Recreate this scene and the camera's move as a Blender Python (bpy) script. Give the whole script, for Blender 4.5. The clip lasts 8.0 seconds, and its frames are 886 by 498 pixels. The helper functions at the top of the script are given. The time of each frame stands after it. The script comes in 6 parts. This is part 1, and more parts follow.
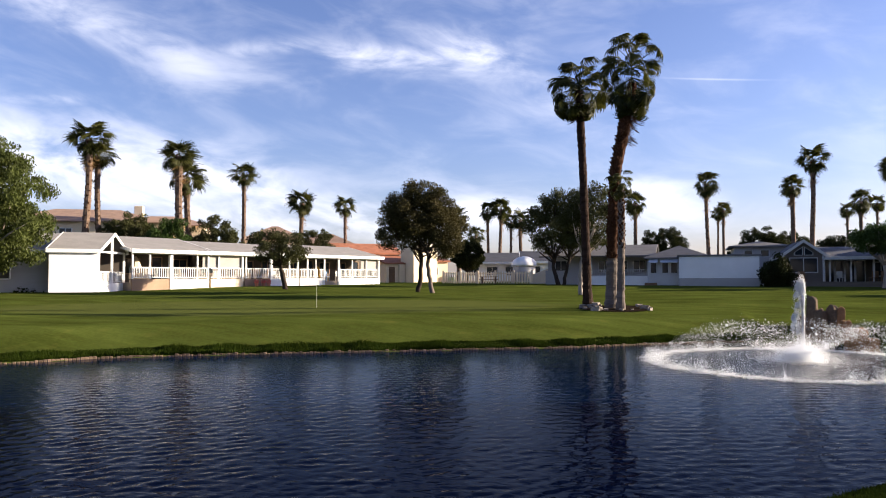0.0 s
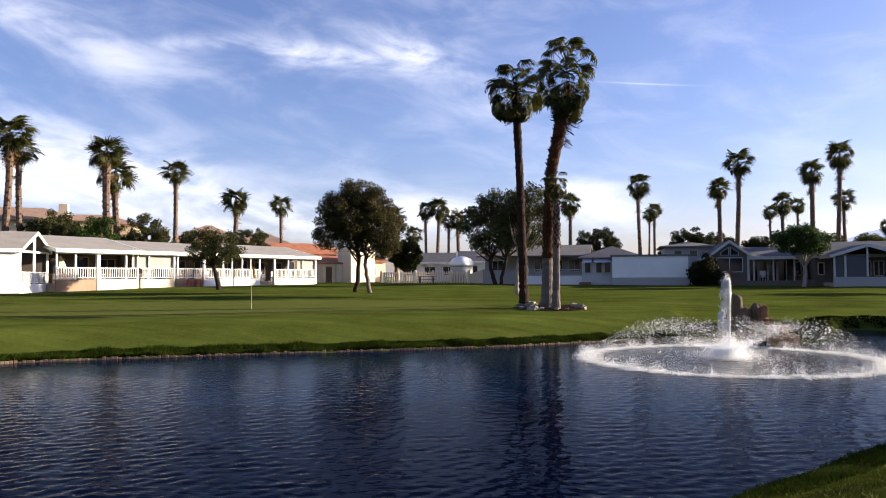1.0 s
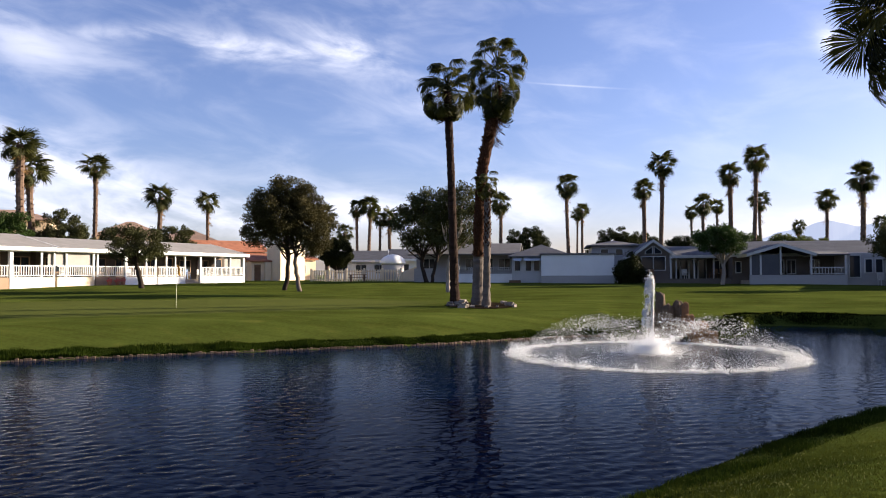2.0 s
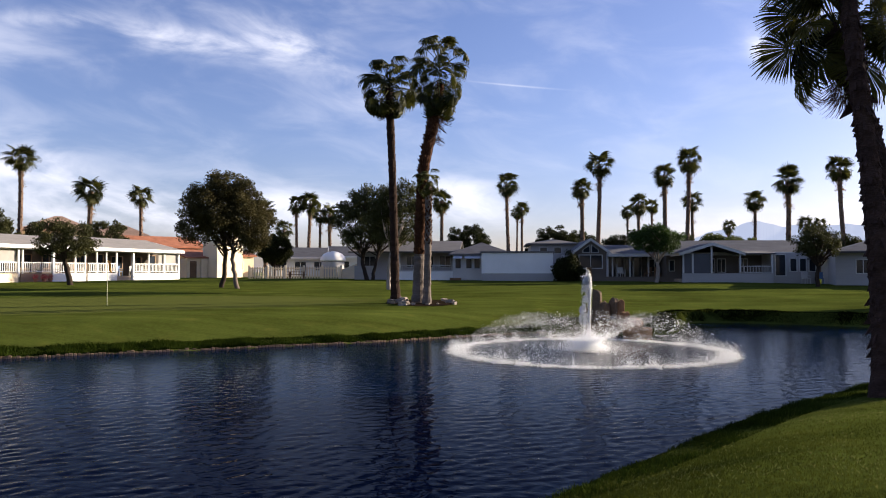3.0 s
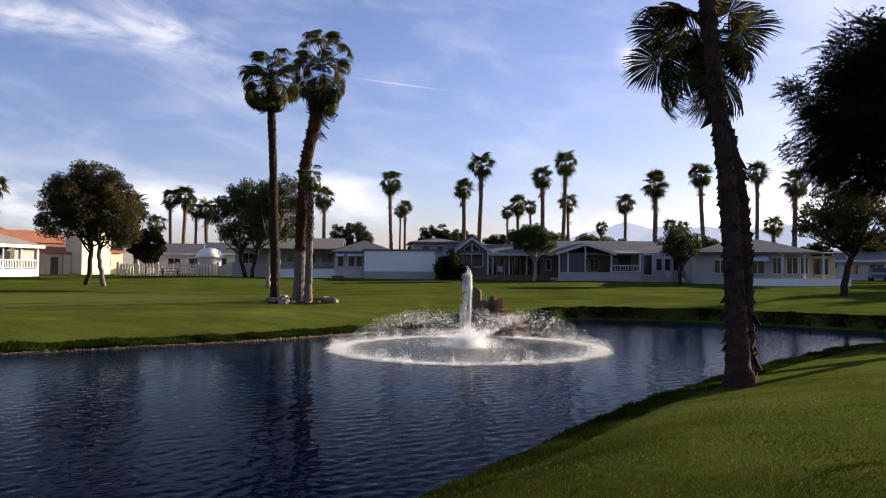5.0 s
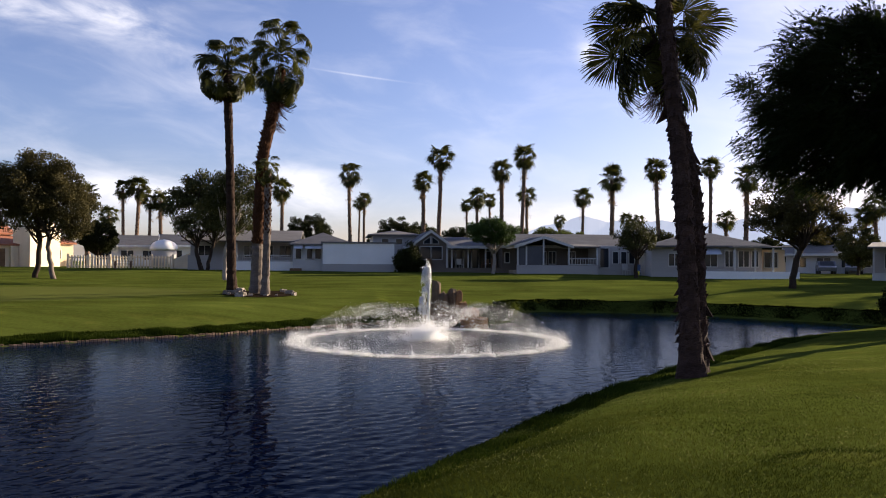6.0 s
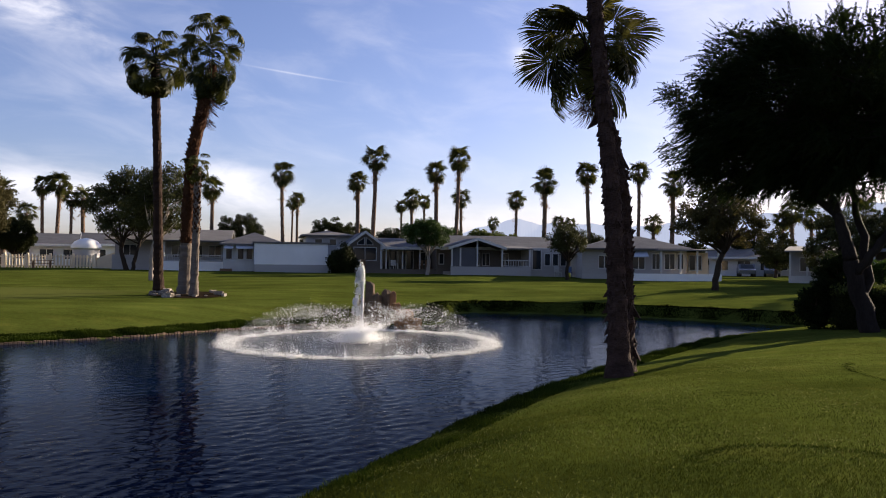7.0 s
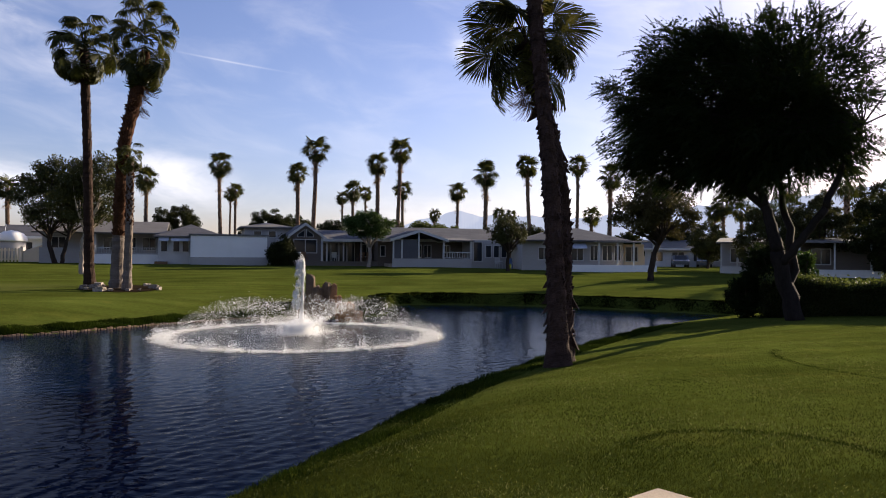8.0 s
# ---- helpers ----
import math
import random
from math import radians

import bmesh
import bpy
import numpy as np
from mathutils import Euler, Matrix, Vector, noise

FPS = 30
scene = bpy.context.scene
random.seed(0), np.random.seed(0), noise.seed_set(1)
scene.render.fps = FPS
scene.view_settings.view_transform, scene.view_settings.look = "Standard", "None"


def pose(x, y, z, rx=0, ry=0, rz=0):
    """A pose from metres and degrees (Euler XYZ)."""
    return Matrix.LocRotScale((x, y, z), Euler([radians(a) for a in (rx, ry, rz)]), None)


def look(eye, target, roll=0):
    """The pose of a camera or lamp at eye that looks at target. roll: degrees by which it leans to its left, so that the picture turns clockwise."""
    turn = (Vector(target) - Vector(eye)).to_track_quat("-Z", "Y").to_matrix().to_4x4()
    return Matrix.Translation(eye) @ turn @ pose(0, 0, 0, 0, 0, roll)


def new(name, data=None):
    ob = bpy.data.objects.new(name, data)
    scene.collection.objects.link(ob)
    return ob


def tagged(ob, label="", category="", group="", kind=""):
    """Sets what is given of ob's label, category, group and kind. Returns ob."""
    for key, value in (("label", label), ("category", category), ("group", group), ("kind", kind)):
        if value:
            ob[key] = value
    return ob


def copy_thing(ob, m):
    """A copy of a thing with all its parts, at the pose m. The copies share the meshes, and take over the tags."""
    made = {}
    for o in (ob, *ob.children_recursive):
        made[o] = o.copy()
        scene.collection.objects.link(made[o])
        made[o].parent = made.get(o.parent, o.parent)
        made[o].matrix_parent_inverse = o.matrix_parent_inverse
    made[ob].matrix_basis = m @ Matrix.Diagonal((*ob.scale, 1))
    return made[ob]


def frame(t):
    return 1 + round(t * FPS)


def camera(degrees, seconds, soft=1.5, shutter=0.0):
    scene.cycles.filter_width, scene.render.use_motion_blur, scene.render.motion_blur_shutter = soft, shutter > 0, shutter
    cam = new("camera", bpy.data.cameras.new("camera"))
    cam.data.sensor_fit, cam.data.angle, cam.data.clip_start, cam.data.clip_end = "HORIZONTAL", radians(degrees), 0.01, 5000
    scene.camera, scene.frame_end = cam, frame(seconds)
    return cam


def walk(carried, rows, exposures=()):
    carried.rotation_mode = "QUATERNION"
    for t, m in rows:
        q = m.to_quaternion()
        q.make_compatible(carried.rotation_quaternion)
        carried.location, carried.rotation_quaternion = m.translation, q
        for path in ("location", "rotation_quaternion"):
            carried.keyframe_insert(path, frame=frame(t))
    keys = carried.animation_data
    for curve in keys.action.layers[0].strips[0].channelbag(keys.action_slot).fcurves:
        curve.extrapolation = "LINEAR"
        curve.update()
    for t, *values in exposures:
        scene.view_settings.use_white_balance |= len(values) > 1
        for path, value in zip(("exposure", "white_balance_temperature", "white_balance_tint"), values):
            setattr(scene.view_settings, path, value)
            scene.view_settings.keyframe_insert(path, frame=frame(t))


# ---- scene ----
# ---- camera and walk ----
SUN_AZ, SUN_EL = 64.0, 15.0
EYE_Z = 2.3
cam = camera(61.68, 8.0, soft=1.0)


def heading(t, yaw, pitch, roll, side=0.0):
    eye = Vector((side, 0.0, EYE_Z))
    a, e = radians(yaw), radians(pitch)
    way = Vector((math.sin(a) * math.cos(e), math.cos(a) * math.cos(e), math.sin(e)))
    return t, look(eye, eye + way * 10, roll)


walk(cam, [
    heading(0.0, -18.82, 2.17, -0.16, -0.01),
    heading(0.5, -16.28, 2.07, -0.21, -0.01),
    heading(1.0, -14.02, 2.14, -0.27, -0.005),
    heading(1.5, -11.41, 2.02, -0.27, -0.005),
    heading(2.0, -8.73, 1.97, -0.26),
    heading(3.5, -2.16, 1.71, 0.03),
    heading(4.0, 0.00, 1.72, 0.12, 0.004),
    heading(4.5, 2.80, 1.81, 0.23, 0.008),
    heading(6.0, 8.00, 1.07, 0.29, 0.02),
    heading(6.5, 10.37, 1.37, 0.59, 0.024),
    heading(7.0, 13.06, 1.20, 0.59, 0.028),
    heading(7.5, 14.97, 0.86, 0.35, 0.032),
    heading(8.0, 17.57, 0.62, 0.40, 0.036),
], exposures=[(0.0, 1.65, 6500, 10), (2.0, 1.58, 6500, 10), (3.5, 1.42, 6550, 10), (4.5, 1.43, 6700, 10), (6.0, 1.49, 6850, 10), (7.0, 1.42, 6800, 10), (8.0, 1.42, 6850, 10)])

# ---- world and sun ----
world = bpy.data.worlds.new("sky")
scene.world = world
world.use_nodes = True


def build_sky():
    nt = world.node_tree
    nt.nodes.clear()
    ln = nt.links.new

    def math_node(op, a, b=None, clamp=False):
        n = nt.nodes.new("ShaderNodeMath")
        n.operation, n.use_clamp = op, clamp
        for i, v in enumerate((a, b)):
            if v is None:
                continue
            if isinstance(v, (int, float)):
                n.inputs[i].default_value = v
            else:
                ln(v, n.inputs[i])
        return n.outputs[0]

    def noise_node(vec, scale, detail, rough, distort=0.0):
        n = nt.nodes.new("ShaderNodeTexNoise")
        n.inputs["Scale"].default_value, n.inputs["Detail"].default_value = scale, detail
        n.inputs["Roughness"].default_value, n.inputs["Distortion"].default_value = rough, distort
        ln(vec, n.inputs["Vector"])
        return n.outputs["Fac"]

    def ramp(val, lo, hi):
        n = nt.nodes.new("ShaderNodeMapRange")
        n.interpolation_type = "SMOOTHSTEP"
        n.inputs["From Min"].default_value, n.inputs["From Max"].default_value = lo, hi
        ln(val, n.inputs["Value"])
        return n.outputs["Result"]

    sky = nt.nodes.new("ShaderNodeTexSky")
    sky.sky_type, sky.sun_disc = "NISHITA", False
    sky.sun_elevation, sky.sun_rotation = radians(SUN_EL), radians(SUN_AZ)
    sky.altitude, sky.air_density, sky.dust_density, sky.ozone_density = 50, 1.0, 0.9, 3.0
    coord = nt.nodes.new("ShaderNodeTexCoord")
    sep = nt.nodes.new("ShaderNodeSeparateXYZ")
    ln(coord.outputs["Generated"], sep.inputs[0])
    x, y, z = sep.outputs
    az = math_node("MULTIPLY", math_node("ARCTAN2", x, y), 57.2958)
    el = math_node("MULTIPLY", math_node("ARCSINE", z), 57.2958)

    # thin high cloud, drawn out along the horizon
    cv = nt.nodes.new("ShaderNodeCombineXYZ")
    tilt = math_node("ADD", el, math_node("MULTIPLY", az, 0.12))
    ln(math_node("MULTIPLY", az, 0.075), cv.inputs[0])
    ln(math_node("MULTIPLY", tilt, 0.20), cv.inputs[1])
    wisps = noise_node(cv.outputs[0], 1.6, 6.0, 0.55, 0.5)
    fine = noise_node(cv.outputs[0], 5.0, 6.0, 0.6, 0.8)

    def patch(a0, e0, wa, we, slope=0.0, soft=1.0):
        """An oval region of the sky in which cloud stands, 1 in its middle."""
        da = math_node("SUBTRACT", az, a0)
        de = math_node("SUBTRACT", math_node("SUBTRACT", el, e0), math_node("MULTIPLY", da, slope))
        da, de = math_node("DIVIDE", da, wa), math_node("DIVIDE", de, we)
        r = math_node("ADD", math_node("MULTIPLY", da, da), math_node("MULTIPLY", de, de))
        return math_node("MULTIPLY", math_node("POWER", 2.718, math_node("MULTIPLY", r, -1.0)), soft)

    clouds = None
    for args in CLOUDS:
        one = patch(*args)
        clouds = one if clouds is None else math_node("MAXIMUM", clouds, one)
    texture = math_node("ADD", math_node("MULTIPLY", wisps, 0.86), math_node("MULTIPLY", fine, 0.14))
    dense = math_node("MULTIPLY", clouds, ramp(texture, 0.30, 0.64))
    veil = math_node("MULTIPLY", ramp(wisps, 0.40, 0.8), 0.20)
    trail = patch(1.5, 14.1, 2.8, 0.065, -0.11, 0.25)
    cover = math_node("ADD", math_node("MAXIMUM", dense, trail), veil, True)
    mix = nt.nodes.new("ShaderNodeMix")
    mix.data_type = "RGBA"
    ln(cover, mix.inputs["Factor"])
    tint = nt.nodes.new("ShaderNodeMix")
    tint.data_type, tint.blend_type = "RGBA", "MULTIPLY"
    tint.inputs["Factor"].default_value = 1.0
    ln(sky.outputs[0], tint.inputs["A"])
    tint.inputs["B"].default_value = SKY_TINT
    ln(tint.outputs["Result"], mix.inputs["A"])
    mix.inputs["B"].default_value = CLOUD_COLOUR
    back = nt.nodes.new("ShaderNodeBackground")
    back.inputs["Strength"].default_value = SKY_STRENGTH
    ln(mix.outputs["Result"], back.inputs["Color"])
    out = nt.nodes.new("ShaderNodeOutputWorld")
    ln(back.outputs[0], out.inputs["Surface"])


SKY_STRENGTH = 0.055
SKY_TINT = (1.15, 1.0, 1.25, 1)
CLOUD_COLOUR = (8.0, 8.0, 8.9, 1)
# azimuth, elevation, half width, half height (degrees), slope, density
CLOUDS = [
    (-16.5, 16.9, 4.2, 1.6, -0.16, 0.8), (-22.5, 16.6, 5.5, 0.9, -0.04, 0.85), (-11.5, 14.2, 3.0, 1.5, -0.5, 0.55),
    (-43.0, 17.2, 9.0, 1.6, -0.24, 0.5), (-38.0, 15.6, 3.2, 1.6, -0.2, 0.45), (-32.0, 16.9, 3.4, 0.6, 0.12, 0.65), (-47.0, 12.1, 2.6, 0.45, 0.10, 0.7),
    (-44.0, 7.6, 11.0, 2.9, -0.12, 0.95), (-34.5, 7.4, 5.5, 1.5, -0.18, 0.9), (-30.0, 4.6, 13.0, 1.9, 0.0, 0.8),
    (-15.0, 5.0, 12.0, 1.3, 0.0, 0.8), (-2.6, 5.5, 3.6, 1.7, -0.10, 1.0), (16.0, 3.4, 9.0, 1.3, 0.0, 0.4),
    (19.2, 15.6, 1.0, 0.9, -0.6, 0.9), (40.0, 19.0, 9.0, 3.0, 0.1, 0.55), (42.0, 4.0, 10.0, 2.5, 0.0, 0.8),
]
build_sky()
sun = new("sun", bpy.data.lights.new("sun", "SUN"))
sun.data.energy, sun.data.angle, sun.data.color = 5.0, radians(0.6), (1.0, 0.86, 0.68)
sa, se = radians(SUN_AZ), radians(SUN_EL)
sun.matrix_world = look((math.sin(sa) * 60, math.cos(sa) * 60, math.tan(se) * 60), (0, 0, 0))

# ---- materials ----
def material(name, colour, rough=0.7, vary=0.25, scale=3.0, fine=30.0, bump=0.2, bump_scale=40.0, metal=0.0, second=None,
             translucent=0.0, stretch=(1, 1, 1), random_tone=0.0, spec=0.5, coord="Object"):
    """A procedural surface: a base colour that varies at two scales, roughness, and fine relief."""
    m = bpy.data.materials.new(name)
    m.use_nodes = True
    nt = m.node_tree
    ln = nt.links.new
    b = nt.nodes["Principled BSDF"]
    tc = nt.nodes.new("ShaderNodeTexCoord")
    mp = nt.nodes.new("ShaderNodeMapping")
    mp.inputs["Scale"].default_value = stretch
    ln(tc.outputs[coord], mp.inputs["Vector"])

    def noise_at(s, detail):
        n = nt.nodes.new("ShaderNodeTexNoise")
        n.inputs["Scale"].default_value, n.inputs["Detail"].default_value = s, detail
        ln(mp.outputs[0], n.inputs["Vector"])
        return n.outputs["Fac"]

    big, small = noise_at(scale, 4), noise_at(fine, 3)
    add = nt.nodes.new("ShaderNodeMath")
    add.operation = "ADD"
    half = nt.nodes.new("ShaderNodeMath")
    half.operation = "MULTIPLY"
    half.inputs[1].default_value = 0.5
    ln(small, half.inputs[0])
    ln(big, add.inputs[0])
    ln(half.outputs[0], add.inputs[1])
    value = add.outputs[0]
    if random_tone:
        oi = nt.nodes.new("ShaderNodeObjectInfo")
        rt = nt.nodes.new("ShaderNodeMath")
        rt.operation = "MULTIPLY_ADD"
        rt.inputs[1].default_value, rt.inputs[2].default_value = random_tone, -random_tone / 2
        ln(oi.outputs["Random"], rt.inputs[0])
        ad2 = nt.nodes.new("ShaderNodeMath")
        ad2.operation = "ADD"
        ln(value, ad2.inputs[0])
        ln(rt.outputs[0], ad2.inputs[1])
        value = ad2.outputs[0]
    mr = nt.nodes.new("ShaderNodeMapRange")
    mr.inputs["From Min"].default_value, mr.inputs["From Max"].default_value = 0.45, 1.05
    ln(value, mr.inputs["Value"])
    mix = nt.nodes.new("ShaderNodeMix")
    mix.data_type = "RGBA"
    ln(mr.outputs["Result"], mix.inputs["Factor"])
    lo = [c * (1 - vary) for c in colour]
    hi = list(second) if second else [min(1.0, c * (1 + vary)) for c in colour]
    mix.inputs["A"].default_value, mix.inputs["B"].default_value = (*lo, 1), (*hi, 1)
    ln(mix.outputs["Result"], b.inputs["Base Color"])
    b.inputs["Roughness"].default_value, b.inputs["Metallic"].default_value = rough, metal
    b.inputs["Specular IOR Level"].default_value = spec
    if bump:
        bp = nt.nodes.new("ShaderNodeBump")
        bp.inputs["Strength"].default_value, bp.inputs["Distance"].default_value = bump, 0.02
        ln(noise_at(bump_scale, 4), bp.inputs["Height"])
        ln(bp.outputs[0], b.inputs["Normal"])
    if translucent:
        tr = nt.nodes.new("ShaderNodeBsdfTranslucent")
        ln(mix.outputs["Result"], tr.inputs["Color"])
        sh = nt.nodes.new("ShaderNodeMixShader")
        sh.inputs[0].default_value = translucent
        ln(b.outputs[0], sh.inputs[1])
        ln(tr.outputs[0], sh.inputs[2])
        ln(sh.outputs[0], nt.nodes["Material Output"].inputs["Surface"])
    return m


def lawn_material():
    """Mown turf: broad patches, faint mowing bands, worn yellow spots and fine blades."""
    m = material("lawn", (0.065, 0.081, 0.0155), 0.9, 0.35, 0.35, 9.0, 0.9, 60.0, spec=0.0)
    nt = m.node_tree
    ln = nt.links.new
    b = nt.nodes["Principled BSDF"]
    base = b.inputs["Base Color"].links[0].from_socket
    tc = nt.nodes.new("ShaderNodeTexCoord")
    wave = nt.nodes.new("ShaderNodeTexWave")
    wave.inputs["Scale"].default_value, wave.inputs["Distortion"].default_value = 0.09, 2.5
    wave.inputs["Detail"].default_value, wave.inputs["Detail Scale"].default_value = 2.0, 0.6
    mp = nt.nodes.new("ShaderNodeMapping")
    mp.inputs["Rotation"].default_value = (0, 0, radians(68))
    ln(tc.outputs["Object"], mp.inputs["Vector"])
    ln(mp.outputs[0], wave.inputs["Vector"])
    n = nt.nodes.new("ShaderNodeTexNoise")
    n.inputs["Scale"].default_value, n.inputs["Detail"].default_value = 1.3, 5
    ln(tc.outputs["Object"], n.inputs["Vector"])
    mr = nt.nodes.new("ShaderNodeMapRange")
    mr.inputs["From Min"].default_value, mr.inputs["From Max"].default_value = 0.55, 0.85
    ln(n.outputs["Fac"], mr.inputs["Value"])
    yellow = nt.nodes.new("ShaderNodeMix")
    yellow.data_type = "RGBA"
    sc = nt.nodes.new("ShaderNodeMath")
    sc.operation = "MULTIPLY"
    sc.inputs[1].default_value = 0.55
    ln(mr.outputs["Result"], sc.inputs[0])
    ln(sc.outputs[0], yellow.inputs["Factor"])
    ln(base, yellow.inputs["A"])
    yellow.inputs["B"].default_value = (0.125, 0.118, 0.026, 1)
    bands = nt.nodes.new("ShaderNodeMix")
    bands.data_type, bands.blend_type = "RGBA", "MULTIPLY"
    w2 = nt.nodes.new("ShaderNodeMath")
    w2.operation = "MULTIPLY"
    w2.inputs[1].default_value = 0.35
    ln(wave.outputs["Fac"], w2.inputs[0])
    ln(w2.outputs[0], bands.inputs["Factor"])
    ln(yellow.outputs["Result"], bands.inputs["A"])
    bands.inputs["B"].default_value = (0.62, 0.66, 0.6, 1)
    mp2 = nt.nodes.new("ShaderNodeMapping")
    mp2.inputs["Rotation"].default_value, mp2.inputs["Scale"].default_value = (0, 0, radians(-14)), (0.16, 1.1, 1)
    ln(tc.outputs["Object"], mp2.inputs["Vector"])
    streak = nt.nodes.new("ShaderNodeTexNoise")
    streak.inputs["Scale"].default_value, streak.inputs["Detail"].default_value, streak.inputs["Roughness"].default_value = 1.0, 7, 0.65
    ln(mp2.outputs[0], streak.inputs["Vector"])
    sr = nt.nodes.new("ShaderNodeMapRange")
    sr.inputs["From Min"].default_value, sr.inputs["From Max"].default_value = 0.36, 0.66
    sr.inputs["To Min"].default_value, sr.inputs["To Max"].default_value = 0.80, 1.18
    ln(streak.outputs["Fac"], sr.inputs["Value"])
    tone = nt.nodes.new("ShaderNodeMix")
    tone.data_type, tone.blend_type = "RGBA", "MULTIPLY"
    tone.inputs["Factor"].default_value = 1.0
    ln(bands.outputs["Result"], tone.inputs["A"])
    ln(sr.outputs["Result"], tone.inputs["B"])
    # the putting green: an oval of shorter, paler turf round the flag
    gm = nt.nodes.new("ShaderNodeMapping")
    gm.vector_type = "TEXTURE"
    gm.inputs["Location"].default_value = (-18.5, 31.5, 0)
    gm.inputs["Rotation"].default_value = (0, 0, radians(24))
    gm.inputs["Scale"].default_value = (13.5, 6.2, 400)
    ln(tc.outputs["Object"], gm.inputs["Vector"])
    dist = nt.nodes.new("ShaderNodeVectorMath")
    dist.operation = "LENGTH"
    ln(gm.outputs[0], dist.inputs[0])
    wob = nt.nodes.new("ShaderNodeMath")
    wob.operation = "MULTIPLY_ADD"
    wob.inputs[1].default_value = 0.35
    ln(n.outputs["Fac"], wob.inputs[0])
    ln(dist.outputs["Value"], wob.inputs[2])
    inside = nt.nodes.new("ShaderNodeMapRange")
    inside.interpolation_type = "SMOOTHSTEP"
    inside.inputs["From Min"].default_value, inside.inputs["From Max"].default_value = 1.08, 1.26
    inside.inputs["To Min"].default_value, inside.inputs["To Max"].default_value = 0.75, 0.0
    ln(wob.outputs[0], inside.inputs["Value"])
    green = nt.nodes.new("ShaderNodeMix")
    green.data_type = "RGBA"
    ln(inside.outputs["Result"], green.inputs["Factor"])
    ln(tone.outputs["Result"], green.inputs["A"])
    green.inputs["B"].default_value = (0.088, 0.098, 0.026, 1)
    ln(green.outputs["Result"], b.inputs["Base Color"])
    return m


def water_material():
    m = bpy.data.materials.new("pond_water")
    m.use_nodes = True
    nt = m.node_tree
    ln = nt.links.new
    b = nt.nodes["Principled BSDF"]
    b.inputs["Base Color"].default_value = (0.0011, 0.0060, 0.021, 1)
    b.inputs["Roughness"].default_value, b.inputs["IOR"].default_value = 0.03, 1.052
    tc = nt.nodes.new("ShaderNodeTexCoord")

    def waves(rot, stretch, scale, detail, distort):
        mp = nt.nodes.new("ShaderNodeMapping")
        mp.inputs["Rotation"].default_value = (0, 0, radians(rot))
        mp.inputs["Scale"].default_value = stretch
        ln(tc.outputs["Object"], mp.inputs["Vector"])
        n = nt.nodes.new("ShaderNodeTexNoise")
        n.inputs["Scale"].default_value, n.inputs["Detail"].default_value = scale, detail
        n.inputs["Roughness"].default_value, n.inputs["Distortion"].default_value = 0.5, distort
        ln(mp.outputs[0], n.inputs["Vector"])
        return n.outputs["Fac"]

    def bump(height, strength, distance, before=None):
        n = nt.nodes.new("ShaderNodeBump")
        n.inputs["Strength"].default_value, n.inputs["Distance"].default_value = strength, distance
        ln(height, n.inputs["Height"])
        if before:
            ln(before, n.inputs["Normal"])
        return n.outputs[0]

    long_ = bump(waves(8, (0.8, 1.6, 1), 3.2, 2.0, 0.4), 1.0, 0.006)
    ln(bump(waves(-12, (0.8, 1.5, 1), 11.0, 2.0, 0.3), 1.0, 0.0036, long_), b.inputs["Normal"])
    return m


LAWN = lawn_material()
WATER = water_material()
# slim tall palm's bark: its shadow side is put into this dark colour
BARK_PALM_SHADED = material("palm_bark", (0.030, 0.017, 0.012), 0.9, 0.45, 2.0, 16.0, 0.9, 14.0, stretch=(1, 1, 3), spec=0.1)
BARK_BOOTS = material("palm_boots", (0.048, 0.020, 0.009), 0.9, 0.5, 2.5, 18.0, 0.8, 20.0, spec=0.1)
# lighter copy for far palms: sunlight on the trunks is put into the colour
BARK_FAR_SUNLIT = material("palm_bark_sunlit", (0.13, 0.088, 0.064), 0.9, 0.45, 2.0, 10.0, 0.9, 9.0, stretch=(1, 1, 3), spec=0.1)
BARK_PALE = material("palm_bark_pale", (0.12, 0.098, 0.084), 0.9, 0.35, 2.0, 14.0, 0.8, 14.0, stretch=(1, 1, 3), spec=0.1)
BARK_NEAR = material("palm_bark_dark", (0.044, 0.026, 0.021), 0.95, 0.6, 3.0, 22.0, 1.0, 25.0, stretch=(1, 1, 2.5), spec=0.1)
BARK = material("tree_bark", (0.036, 0.026, 0.020), 0.95, 0.45, 3.0, 24.0, 0.9, 20.0, stretch=(1, 1, 0.3), spec=0.1)
# mesquite bark, near black: the crown's shade is put into the colour
BARK_SHADED = material("mesquite_bark_shaded", (0.020, 0.016, 0.014), 0.95, 0.4, 3.0, 24.0, 0.9, 20.0, stretch=(1, 1, 0.3), spec=0.05)
# bark of the oak's right trunk: sunlight on it is put into the colour
BARK_SUNLIT = material("tree_bark_sunlit", (0.14, 0.11, 0.09), 0.95, 0.35, 3.0, 24.0, 0.8, 20.0, stretch=(1, 1, 0.3), spec=0.1)
BARK_WHITE = material("tree_bark_white", (0.30, 0.25, 0.21), 0.9, 0.3, 3.0, 20.0, 0.6, 20.0, stretch=(1, 1, 0.4), spec=0.15)
FROND = material("palm_frond", (0.026, 0.036, 0.008), 0.55, 0.5, 1.5, 12.0, 0.0, translucent=0.35, second=(0.062, 0.062, 0.013), random_tone=0.5, spec=0.15)
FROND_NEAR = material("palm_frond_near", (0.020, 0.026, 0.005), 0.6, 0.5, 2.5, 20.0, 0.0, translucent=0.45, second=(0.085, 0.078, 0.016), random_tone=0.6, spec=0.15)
FROND_DRY = material("palm_frond_dry", (0.19, 0.115, 0.05), 0.8, 0.4, 1.5, 12.0, 0.0, translucent=0.2, random_tone=0.4, spec=0.1)
